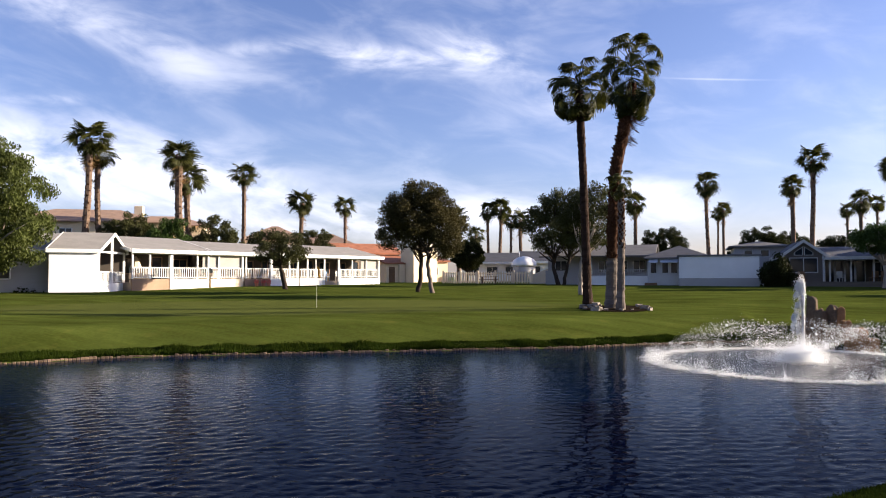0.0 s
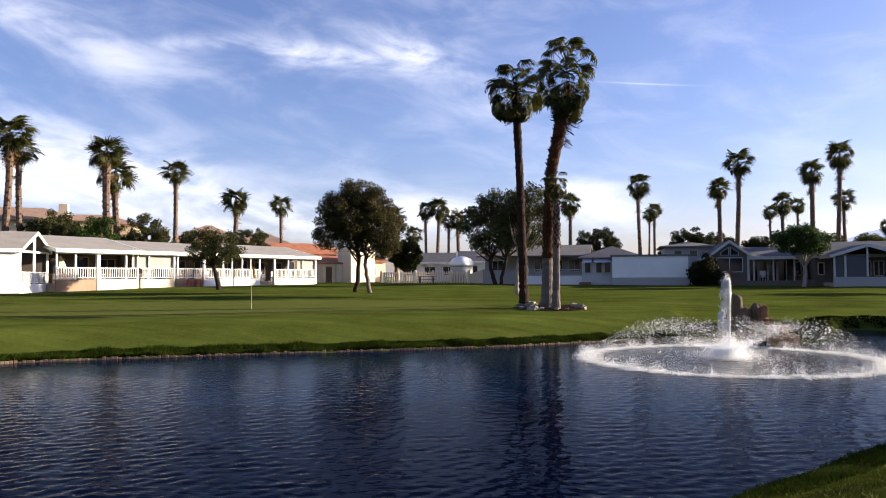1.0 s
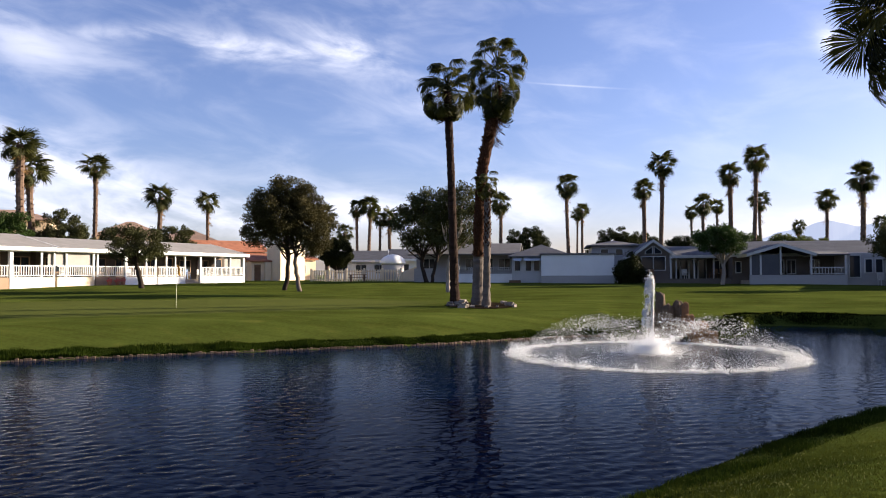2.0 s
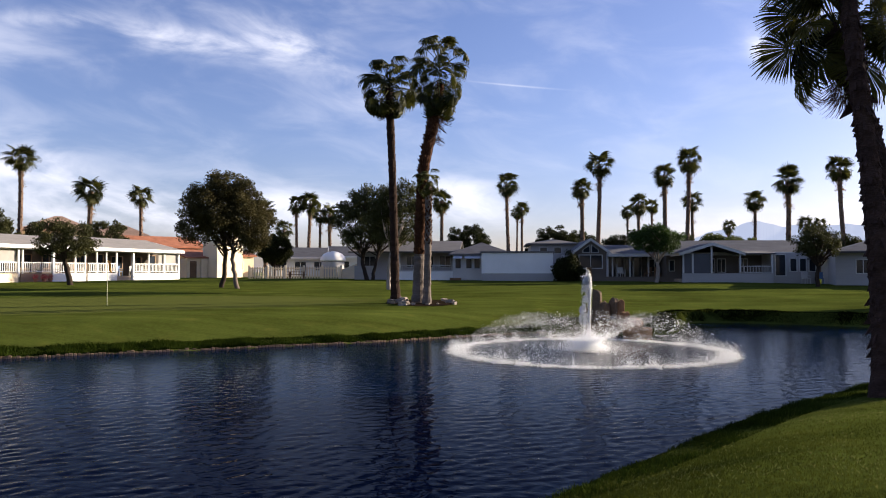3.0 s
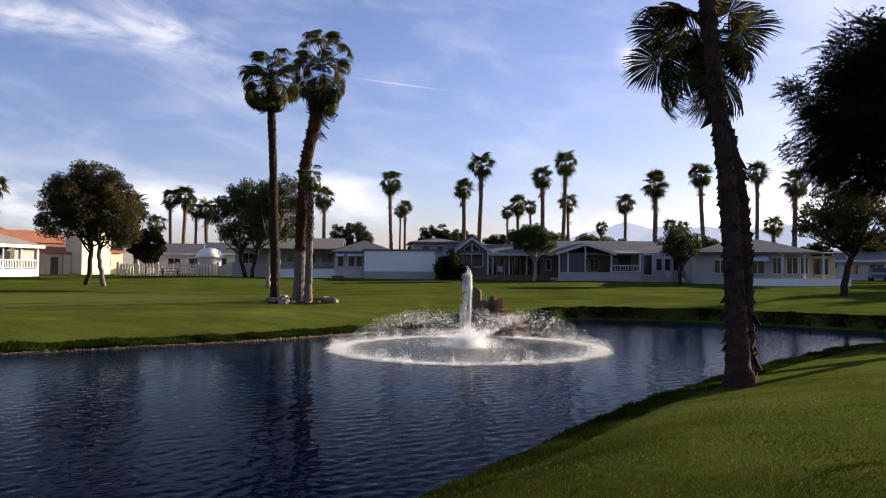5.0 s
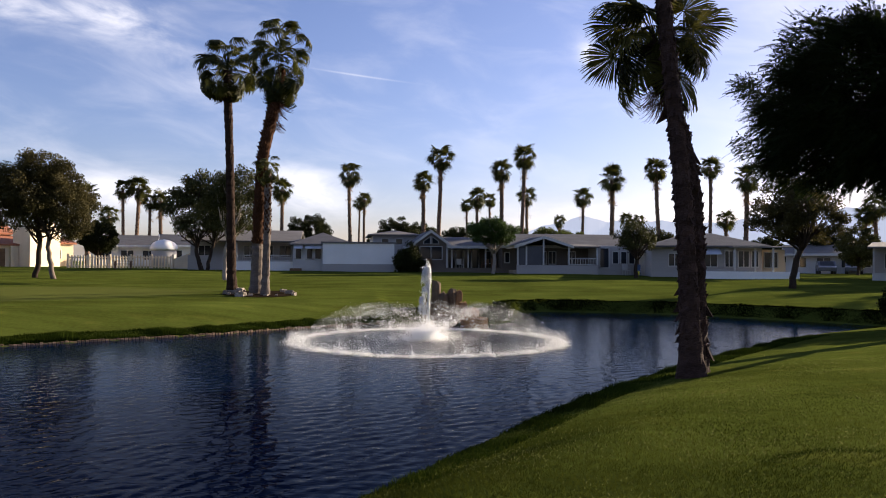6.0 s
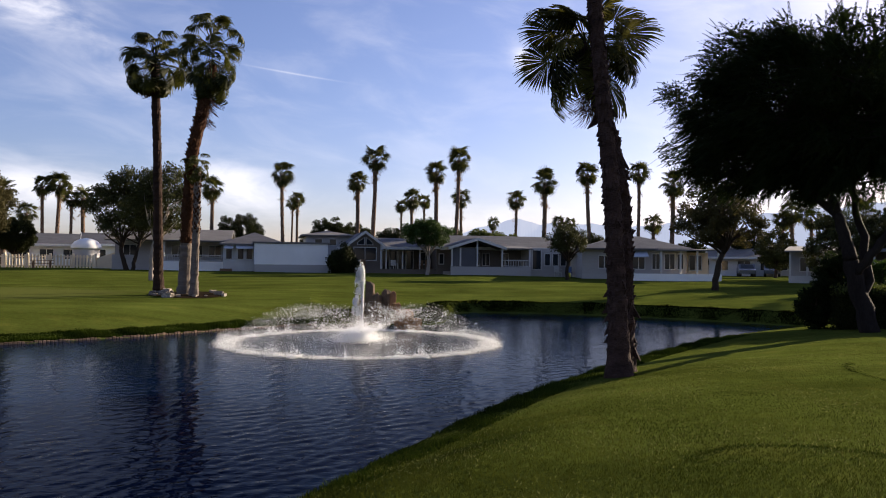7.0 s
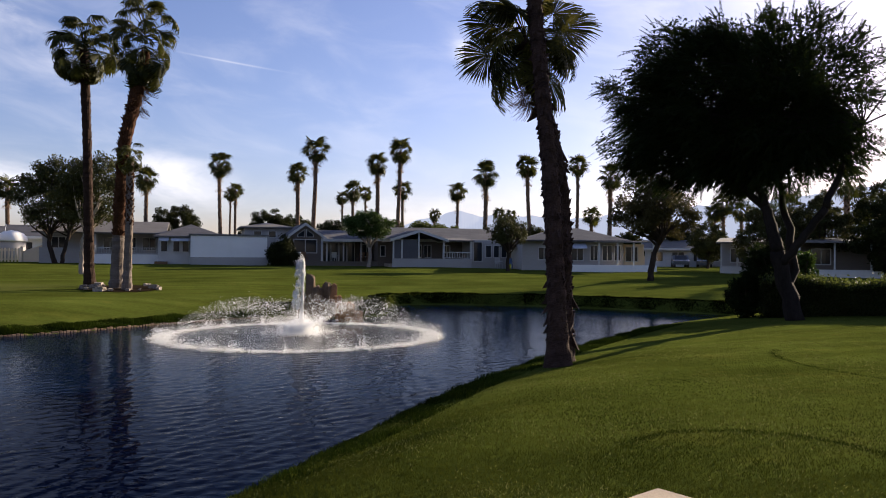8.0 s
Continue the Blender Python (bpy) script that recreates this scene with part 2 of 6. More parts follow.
STEM = material("palm_stem", (0.14, 0.13, 0.05), 0.6, 0.3, 3.0, 20.0, 0.0)
LEAF_DARK = material("leaf_dark", (0.020, 0.024, 0.006), 0.7, 0.5, 0.9, 9.0, 0.0, translucent=0.25, spec=0.1)
LEAF_OAK = material("leaf_oak", (0.040, 0.038, 0.013), 0.7, 0.5, 0.5, 9.0, 0.0, translucent=0.25, second=(0.085, 0.072, 0.026), spec=0.1)
LEAF_OLIVE = material("leaf_olive", (0.046, 0.048, 0.016), 0.7, 0.45, 0.9, 9.0, 0.0, translucent=0.2, spec=0.1)
LEAF_GREEN = material("leaf_green", (0.032, 0.058, 0.010), 0.65, 0.4, 0.9, 9.0, 0.0, translucent=0.3, spec=0.15)
LEAF_LIGHT = material("leaf_light", (0.060, 0.074, 0.016), 0.65, 0.4, 0.9, 9.0, 0.0, translucent=0.35, spec=0.15)
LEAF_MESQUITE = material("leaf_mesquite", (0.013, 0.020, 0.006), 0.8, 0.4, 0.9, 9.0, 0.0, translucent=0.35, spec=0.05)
BLADE = material("grass_blade", (0.016, 0.026, 0.003), 0.9, 0.4, 0.8, 45.0, 0.0, spec=0.0, translucent=0.2, second=(0.082, 0.092, 0.014))
# inlet bank grass: the bank's shade is put into this near-black colour
BLADE_SHADED = material("inlet_grass_shaded", (0.007, 0.010, 0.002), 0.9, 0.5, 1.0, 9.0, 0.0, spec=0.0, translucent=0.1)
BLADE_EDGE = material("bank_grass", (0.022, 0.034, 0.005), 0.9, 0.6, 1.2, 9.0, 0.0, spec=0.0, translucent=0.15)


# ---- helpers for building ----
def mesh_data(name, verts, faces, mat, smooth=False):
    """A mesh from vertices and faces; arrays of equal-sided faces are written in bulk."""
    me = bpy.data.meshes.new(name)
    if isinstance(faces, np.ndarray):
        v = np.ascontiguousarray(verts, dtype=np.float32)
        k = faces.shape[1]
        me.vertices.add(len(v))
        me.vertices.foreach_set("co", v.ravel())
        me.loops.add(faces.size)
        me.loops.foreach_set("vertex_index", np.ascontiguousarray(faces, dtype=np.int32).ravel())
        me.polygons.add(len(faces))
        me.polygons.foreach_set("loop_start", np.arange(0, faces.size, k, dtype=np.int32))
        me.update(calc_edges=True)
    else:
        me.from_pydata(verts, [], faces)
        me.update()
    if smooth:
        me.polygons.foreach_set("use_smooth", np.ones(len(me.polygons), dtype=bool))
    me.materials.append(mat)
    return me


def mesh_part(name, verts, faces, mat, parent=None, label="", smooth=False):
    ob = new(name, mesh_data(name, verts, faces, mat, smooth))
    if parent:
        ob.parent = parent
    if label:
        ob["label"] = label
    return ob


def part(name, bm, mat, parent=None, label="", smooth=False):
    me = bpy.data.meshes.new(name)
    bm.to_mesh(me)
    bm.free()
    me.materials.append(mat)
    if smooth:
        me.polygons.foreach_set("use_smooth", np.ones(len(me.polygons), dtype=bool))
    ob = new(name, me)
    if parent:
        ob.parent = parent
    if label:
        ob["label"] = label
    return ob


def thing(name, m, label, category, group="", kind=""):
    ob = new(name)
    ob.empty_display_size = 0.2
    ob.matrix_basis = m
    return tagged(ob, label, category, group, kind)


def add_box(bm, x0, x1, y0, y1, z0, z1, bevel=0.0):
    vs = [bm.verts.new(c) for c in ((x0, y0, z0), (x1, y0, z0), (x1, y1, z0), (x0, y1, z0), (x0, y0, z1), (x1, y0, z1), (x1, y1, z1), (x0, y1, z1))]
    fs = [bm.faces.new([vs[i] for i in f]) for f in ((3, 2, 1, 0), (4, 5, 6, 7), (0, 1, 5, 4), (1, 2, 6, 5), (2, 3, 7, 6), (3, 0, 4, 7))]
    if bevel:
        es = list({e for f in fs for e in f.edges})
        bmesh.ops.bevel(bm, geom=es, offset=bevel, segments=1, affect="EDGES", profile=0.5)


def box(name, dims, mat, parent=None, label="", bevel=0.0):
    bm = bmesh.new()
    add_box(bm, *dims, bevel=bevel)
    return part(name, bm, mat, parent, label)


def tube(points, radii, sides=8, cap=True):
    """Vertices and faces of a round bar along points."""
    pts = [Vector(p) for p in points]
    verts, faces = [], []
    for i, p in enumerate(pts):
        d = (pts[min(i + 1, len(pts) - 1)] - pts[max(i - 1, 0)]).normalized()
        a = d.cross(Vector((0.3, 1, 0.1))).normalized()
        b = d.cross(a)
        for k in range(sides):
            w = 2 * math.pi * k / sides
            verts.append(p + (a * math.cos(w) + b * math.sin(w)) * radii[i])
    for i in range(len(pts) - 1):
        for k in range(sides):
            q = (k + 1) % sides
            faces.append((i * sides + k, i * sides + q, (i + 1) * sides + q, (i + 1) * sides + k))
    if cap:
        faces.append(tuple(range(sides - 1, -1, -1)))
        faces.append(tuple(range((len(pts) - 1) * sides, len(pts) * sides)))
    return verts, faces


class Shape:
    """Collects pieces into the vertices and faces of one mesh."""

    def __init__(self):
        self.v, self.f = [], []

    def add(self, vf):
        n = len(self.v)
        self.v += [tuple(p) for p in vf[0]]
        self.f += [tuple(i + n for i in f) for f in vf[1]]

    def part(self, name, mat, parent=None, label="", smooth=False):
        return mesh_part(name, self.v, self.f, mat, parent, label, smooth)


# ---- ground, pond ----
SHORE = np.array([
    (-60, -30), (-44, -12), (-30, 3), (-22.5, 10.7), (-17.7, 15.1), (-15.9, 17.2), (-11.8, 19.7), (-7.3, 22.2), (-4.0, 24.1), (-1.4, 26.2),
    (1.5, 28.0), (3.6, 27.6), (5.6, 27.4), (7.0, 29.5), (7.4, 32.6), (9.4, 34.2), (12.2, 33.3), (15.2, 31.6), (18.2, 28.2), (20.0, 25.8), (20.6, 24.0),
    (18.5, 22.7), (13.4, 19.8), (8.7, 15.9), (5.8, 13.1), (3.55, 10.7), (1.8, 8.5), (1.06, 7.55), (0.5, 6.8), (-1.0, 5.0), (-3.0, 2.0),
    (-4.5, -2.0), (-6.0, -10.0), (-12, -40), (-60, -40)], dtype=float)


def smooth_loop(p, n=6):
    """The closed line through p, rounded."""
    out = []
    k = len(p)
    for i in range(k):
        a, b, c, d = p[i - 1], p[i], p[(i + 1) % k], p[(i + 2) % k]
        for j in range(n):
            t = j / n
            out.append(0.5 * (2 * b + (c - a) * t + (2 * a - 5 * b + 4 * c - d) * t * t + (3 * b - a - 3 * c + d) * t ** 3))
    return np.array(out)


LOOP = smooth_loop(SHORE)


def shore_distance(x, y):
    """Metres to the pond's edge, positive on land."""
    x, y = np.atleast_1d(np.asarray(x, float)), np.atleast_1d(np.asarray(y, float))
    best = np.full(x.shape, 1e9)
    inside = np.zeros(x.shape, bool)
    for (ax, ay), (bx, by) in zip(LOOP, np.roll(LOOP, -1, axis=0)):
        dx, dy = bx - ax, by - ay
        t = np.clip(((x - ax) * dx + (y - ay) * dy) / (dx * dx + dy * dy + 1e-12), 0, 1)
        best = np.minimum(best, (x - ax - t * dx) ** 2 + (y - ay - t * dy) ** 2)
        cross = (ay > y) != (by > y)
        inside ^= cross & (x < (bx - ax) * (y - ay) / (by - ay + 1e-12) + ax)
    return np.where(inside, -1, 1) * np.sqrt(best)


def land_height(x, y):
    dist, az = np.hypot(x, y), np.degrees(np.arctan2(x, y))
    rise = np.interp(dist, [0, 26, 37, 50, 65, 100], [0.0, 0.0, 0.2, 0.5, 0.8, 1.0])
    side = np.interp(np.abs(az), [5, 35], [1.0, 0.6])
    side = np.where(az < 5, 1.0, side)
    roll = 0.05 * np.sin(x * 0.21 + 1.0) * np.sin(y * 0.17) + 0.03 * np.sin(x * 0.5 - y * 0.43)
    return 0.7 + rise * side + roll * np.clip((dist - 3) / 12, 0, 1) * np.clip((90 - dist) / 30, 0, 1)


def ground_height(x, y):
    x, y = np.atleast_1d(np.asarray(x, float)), np.atleast_1d(np.asarray(y, float))
    s = shore_distance(x, y)
    top = land_height(x, y)
    far = (y > np.interp(x, [0, 6, 10, 14, 20.6, 60], [10, 17, 22, 24.5, 24.0, 23.0])) | (x < -8)
    near_width = np.interp(np.hypot(x, y), [6, 12, 20], [1.5, 3.0, 6.5])
    width = np.where(far, 3.2, near_width)
    lip = np.where(far, 0.05, 0.24)
    k = np.clip(s / width, 0, 1)
    k = k * k * (3 - 2 * k) * 0.5 + 0.5 * np.where(far, np.clip(s - 0.15, 0, None) / width, np.sqrt(k))
    z = lip + (top - lip) * np.minimum(k, 1.0)
    # the far side of the inlet is a cut bank half a metre high
    cut = 0.05 + 0.48 * np.clip(s / 0.35, 0, 1) + (top - 0.53) * np.clip((s - 0.35) / 7.0, 0, 1)
    z = np.where(far & (x > 2), cut, z)
    return np.where(s > 0, z, np.where(s > -0.3, lip + s / 0.3 * (lip + 0.25), -0.25 + np.maximum(s + 0.3, -2) * 0.4))


def gz(x, y):
    return float(ground_height(x, y)[0])


def polar(az, dist):
    a = radians(az)
    return dist * math.sin(a), dist * math.cos(a)


def build_ground():
    az = np.concatenate([np.arange(-64, 64, 0.4), np.arange(64, 296, 8.0)])
    rad = np.concatenate([np.geomspace(0.8, 70, 420), np.geomspace(78, 4400, 28)])
    a, r = np.meshgrid(np.radians(az), rad)
    x, y = (r * np.sin(a)).ravel(), (r * np.cos(a)).ravel()
    z = ground_height(x, y)
    verts = np.concatenate([np.column_stack([x, y, z]), [[0, 0, gz(0, 0)]]])
    n, m = len(az), len(rad)
    i, j = np.meshgrid(np.arange(m - 1), np.arange(n), indexing="ij")
    q = (j + 1) % n
    quads = np.stack([i * n + j, i * n + q, (i + 1) * n + q, (i + 1) * n + j], -1).reshape(-1, 4)[:, ::-1]
    me = mesh_data("ground", verts, np.ascontiguousarray(quads), LAWN, True)
    bm = bmesh.new()
    bm.from_mesh(me)
    bm.verts.ensure_lookup_table()
    c = bm.verts[len(verts) - 1]
    for k in range(n):
        bm.faces.new((c, bm.verts[(k + 1) % n], bm.verts[k])).smooth = True
    bm.to_mesh(me)
    bm.free()
    return tagged(new("ground", me), "mown green golf course lawn sloping down to the pond", "lawn", kind="structure")


build_ground()


def wave_height(x, y):
    """Wind ripples: many small waves that run roughly towards the viewer, stronger in gusts."""
    rnd = random.Random(12)
    z = np.zeros_like(x)
    grain = 0.0048 * np.hypot(x, y)
    for k in range(50):
        size = 0.07 * (0.34 / 0.07) ** (k / 49)
        w = radians(rnd.gauss(100, 46))
        kx, ky = math.cos(w) * 2 * math.pi / size, math.sin(w) * 2 * math.pi / size
        fade = np.clip(size / (2.2 * grain + 1e-6) - 1.0, 0, 1)
        z += 0.027 * fade * size / (2 * math.pi) * np.sin(kx * x + ky * y + rnd.uniform(0, 6.28) + 0.7 * np.sin(x * 0.9 + k) + 0.6 * np.sin(y * 0.7 + 2 * k))
    gust = 0.75 + 0.3 * np.sin(x * 0.33 + y * 0.21) * np.sin(y * 0.27 - x * 0.11 + 1.0)
    return z * gust


def build_water():
    az = np.concatenate([np.arange(-54, 46, 0.17), np.arange(46, 306, 10.0)])
    rad = np.concatenate([np.geomspace(1.2, 4.6, 14), np.geomspace(4.7, 38, 440), np.geomspace(42, 75, 6)])
    a, r = np.meshgrid(np.radians(az), rad)
    x, y = (r * np.sin(a)).ravel(), (r * np.cos(a)).ravel()
    z = wave_height(x, y) * np.clip((45 - np.hypot(x, y)) / 8, 0, 1)
    n, m = len(az), len(rad)
    near = shore_distance(x[::3], y[::3])
    s = np.interp(np.arange(len(x)), np.arange(0, len(x), 3), near)
    i, j = np.meshgrid(np.arange(m - 1), np.arange(n), indexing="ij")
    q = (j + 1) % n
    quads = np.stack([i * n + j, (i + 1) * n + j, (i + 1) * n + q, i * n + q], -1).reshape(-1, 4)
    quads = quads[(s[quads] < 1.2).all(1)]
    used = np.unique(quads)
    back = np.zeros(len(x), np.int64)
    back[used] = np.arange(len(used))
    verts = np.column_stack([x, y, z])[used]
    return tagged(mesh_part("water", verts, np.ascontiguousarray(back[quads]), WATER, smooth=True), "dark blue rippled pond water", "water", kind="structure")


build_water()


# ---- palms ----
def fan_leaf(name, stalk, reach, blades, bend, seed, mat, spread=115, open_=1.0, sag=0.12, part_at=0.5, tilt=0):
    """A fan palm leaf: a stalk along x, and blades that part half way and curve down over bend degrees to their tips."""
    rnd = random.Random(seed)
    sh = Shape()
    low = lambda x: -sag * x * x
    pts = [(stalk * i / 4, 0, low(stalk * i / 4)) for i in range(5)]
    sh.add(tube(pts, [0.030, 0.024, 0.018, 0.015, 0.012], 4))
    step = 2 * spread / blades
    for k in range(blades):
        a = radians(-spread + step * (k + 0.5) + rnd.uniform(-2, 2))
        r = reach * (0.74 + 0.26 * math.cos(a * 0.75)) * rnd.uniform(0.92, 1.05)
        curve = radians(bend * rnd.uniform(0.85, 1.2))
        fold = 0.022 * reach * (1 if k % 2 else -1)
        row = []
        for t, w in ((0.03, 0.5), (part_at, 1.0), (0.5 + part_at / 2, 0.55), (1.0, 0.06)):
            f = curve * t ** 1.3
            flat = r * t * (math.sin(f) / f if f > 0.01 else 1)
            down = r * t * ((1 - math.cos(f)) / f if f > 0.01 else 0)
            half = radians(step / 2) * w * r * max(t, 0.12) * (1.0 if t <= part_at else 0.5) * open_
            fx, cy, fz = flat * math.cos(a), flat * math.sin(a), -down - sag * 1.5 * flat * math.cos(a)
            ct, st = math.cos(radians(tilt)), math.sin(radians(tilt))
            cx, z = stalk + fx * ct + fz * st, low(stalk) - fx * st + fz * ct
            row.append((Vector((cx + half * math.sin(a), cy - half * math.cos(a), z + fold * t)), Vector((cx - half * math.sin(a), cy + half * math.cos(a), z - fold * t))))
        base = [p for pair in row for p in pair]
        sh.add((base, [(0, 2, 3, 1), (2, 4, 5, 3), (4, 6, 7, 5)]))
    return mesh_data(name, sh.v, sh.f, mat)


def palm_trunk(name, path, radii, mat, parent, boots=0, boot_from=0.0, sides=14, seed=0, boot_mat=None, boot_size=0.16, step=0.16, scar=0.05, hanging=0.0):
    """A trunk with old leaf scars as rings, and stubs of cut leaves (boots) from a height on."""
    rnd = random.Random(seed)
    pts = [Vector(p) for p in path]
    length = [0.0]
    for a, b in zip(pts, pts[1:]):
        length.append(length[-1] + (b - a).length)

    def at(s):
        i = max(j for j in range(len(pts) - 1) if length[j] <= s + 1e-9)
        t = min(1, (s - length[i]) / (length[i + 1] - length[i]))
        p0, p1, p2, p3 = pts[max(i - 1, 0)], pts[i], pts[i + 1], pts[min(i + 2, len(pts) - 1)]
        p = 0.5 * (2 * p1 + (p2 - p0) * t + (2 * p0 - 5 * p1 + 4 * p2 - p3) * t * t + (3 * p1 - p0 - 3 * p2 + p3) * t ** 3)
        return p, radii[i] + (radii[i + 1] - radii[i]) * t

    n = int(length[-1] / step)
    ring, rr = [], []
    for k in range(n + 1):
        p, r = at(length[-1] * k / n)
        ring.append(p)
        rr.append(r * (1.0 + scar * (1 if k % 2 else -1) + rnd.uniform(-0.04, 0.04)))
    sh = Shape()
    sh.add(tube(ring, rr, sides))
    jit = [(x + rnd.uniform(-0.012, 0.012), y + rnd.uniform(-0.012, 0.012), z) for x, y, z in sh.v]
    sh.v = jit
    trunk = sh.part("trunk", mat, parent, smooth=False)
    if boots:
        bs = Shape()
        for k in range(boots):
            s = length[-1] * (boot_from + (1 - boot_from) * (k + rnd.random()) / boots)
            p, r = at(min(s, length[-1] - 0.01))
            w = k * 2.39996 + rnd.uniform(-0.3, 0.3)
            out, side = Vector((math.cos(w), math.sin(w), 0)), Vector((-math.sin(w), math.cos(w), 0))
            z = boot_size * rnd.uniform(0.6, 1.4)
            o, u = p + out * r * 0.85, Vector((0, 0, 1))
            wd = boot_size * rnd.uniform(0.35, 0.6)
            if rnd.random() < hanging:
                u, z, wd = Vector((0, 0, -1)), z * rnd.uniform(1.0, 2.2), wd * 0.6
            tip = o + out * (z * rnd.uniform(0.35, 0.75)) + u * z * rnd.uniform(0.6, 1.1) + side * rnd.uniform(-0.04, 0.04)
            bs.add(([o - side * wd - u * 0.04, o + side * wd - u * 0.04, o + side * wd * 0.5 + u * z * 0.7, o - side * wd * 0.5 + u * z * 0.7, tip - side * 0.02, tip + side * 0.02],
                    [(0, 1, 5, 4), (1, 2, 5), (3, 0, 4), (2, 3, 4, 5)]))
        bs.part("bark_stubble", boot_mat or mat, parent, "stubs of cut leaf stalks")["kind"] = "stuff"
    return ring[-1]


def leaf_pose(top, w, up, scale, roll=0.0):
    """The pose of a leaf that leaves the crown towards heading w at an angle up over the horizon."""
    return Matrix.Translation(top) @ Euler((0, 0, w)).to_matrix().to_4x4() @ Euler((0, -radians(up), 0)).to_matrix().to_4x4() @ Euler((roll, 0, 0)).to_matrix().to_4x4() @ Matrix.Scale(scale, 4)


def crown(palm, top, leaves, count, seed, lo=-55, hi=80, scale=1.0, bias=1.15, keep=None, height=0.35, twist=0.8):
    rnd = random.Random(seed)
    for k in range(count):
        w = k * 2.39996 + rnd.uniform(-0.35, 0.35)
        t = k / (count - 1)
        up = hi + (lo - hi) * t ** (1 / bias) + rnd.uniform(-9, 9)
        if keep and not keep(w % (2 * math.pi), up):
            continue
        o = new("frond", leaves[rnd.randrange(len(leaves))])
        o.parent = palm
        o.matrix_basis = leaf_pose(Vector(top) + Vector((0, 0, height * (1 - t) - 0.1)), w, up, scale * rnd.uniform(0.85, 1.12), rnd.uniform(-twist, twist))


def skirt(palm, top, leaves, count, seed, drop=1.0, scale=0.9, lo=-88, hi=-68, slope=0.0, start=0.15):
    rnd = random.Random(seed)
    for k in range(count):
        o = new("dry_frond", leaves[rnd.randrange(len(leaves))])
        o.parent = palm
        o.matrix_basis = leaf_pose(Vector(top) - Vector((slope, 0, 1)) * (start + drop * rnd.random()), k * 2.39996 + rnd.random(), rnd.uniform(lo, hi), scale * rnd.uniform(0.7, 1.1), rnd.uniform(-0.6, 0.6))


FAN = [fan_leaf("frond", k, 0.70, 30, b, s, FROND, 130, 1.15, 0.14, 0.62, w) for b, s, w, k in ((55, 1, 15, 0.75), (75, 2, 35, 1.0), (90, 3, 50, 1.2))]
FAN_NEAR = [fan_leaf("frond", 0.95, 0.90, 84, b, s, FROND_NEAR, 140, 1.15, 0.10, 0.70, w) for b, s, w in ((45, 11, 12), (65, 12, 35), (82, 13, 50))]
FAN_DRY = [fan_leaf("dry_frond", 0.8, 0.75, 20, 60, s, FROND_DRY, 70, 0.5, 0.3) for s in (21, 22)]
FAN_DARK = [fan_leaf("dry_frond", 0.8, 0.75, 20, 60, s, BARK_BOOTS, 70, 0.5, 0.3) for s in (23, 24)]
FAN_FAR = [fan_leaf("frond", k, 1.12, 18, b, s, FROND, 100, 1.1, 0.10, 0.52, w) for b, s, w, k in ((20, 31, 4, 0.5), (38, 32, 14, 0.7), (52, 33, 28, 0.95))]


# the pair of tall palms on the far bank, and the slim one beside them
def tall_palms():
    def at(t_az, dist):
        x, y = polar(t_az, dist)
        return x, y, gz(x, y) - 0.15

    x, y, z = at(-7.78, 36.5)
    p = thing("fan_palm", pose(x, y, z), "tall fan palm with a slim dark trunk and a drooping crown", "palm tree", "tall palms on the far bank")
    top = palm_trunk("trunk", [(0, 0, 0), (-0.05, 0, 1.0), (-0.12, 0, 4), (-0.22, 0, 7.2), (-0.36, 0, 10.6)], [0.30, 0.22, 0.195, 0.185, 0.20], BARK_PALM_SHADED, p, 150, 0.1, seed=3, boot_size=0.09)
    crown(p, top, FAN, 44, 5, lo=-54, hi=84, scale=1.06, height=0.35, bias=1.0, twist=0.9)
    skirt(p, top, FAN_DARK, 8, 6, 0.5, 0.75)
    x, y, z = at(-6.08, 34.2)
    p = thing("fan_palm", pose(x, y, z), "tallest fan palm with orange-brown leaf stubs on its leaning trunk", "palm tree", "tall palms on the far bank")
    top = palm_trunk("trunk", [(0, 0, 0), (0.02, 0, 1.0), (0.05, 0, 2.4)], [0.36, 0.27, 0.24], BARK_PALE, p, seed=8)
    top = palm_trunk("trunk", [(0.05, 0, 2.38), (0.07, 0, 3.2), (0.22, 0, 6.0), (0.64, 0, 8.2), (1.0, 0, 10.1)], [0.225, 0.225, 0.235, 0.26, 0.20], BARK_BOOTS, p, 420, 0.0, seed=9, boot_mat=BARK_BOOTS, boot_size=0.16)
    crown(p, top, FAN, 46, 9, lo=-72, hi=84, scale=1.06, height=1.45, bias=1.0, twist=0.9)
    skirt(p, top, FAN_DARK, 18, 10, 1.3, 0.85, slope=0.18, start=0.5)
    x, y, z = at(-5.42, 33.4)
    p = thing("fan_palm", pose(x, y, z), "shorter fan palm with a slim pale trunk", "palm tree", "tall palms on the far bank")
    top = palm_trunk("trunk", [(0, 0, 0), (0.02, 0, 1.0), (0.06, 0, 2.8), (0.08, 0, 4.4), (0.05, 0, 5.65)], [0.24, 0.17, 0.15, 0.15, 0.15], BARK_PALE, p, 120, 0.5, seed=12, boot_mat=BARK_BOOTS, boot_size=0.12)
    crown(p, top, FAN, 24, 13, lo=-50, hi=75, scale=0.48, height=0.15)


tall_palms()


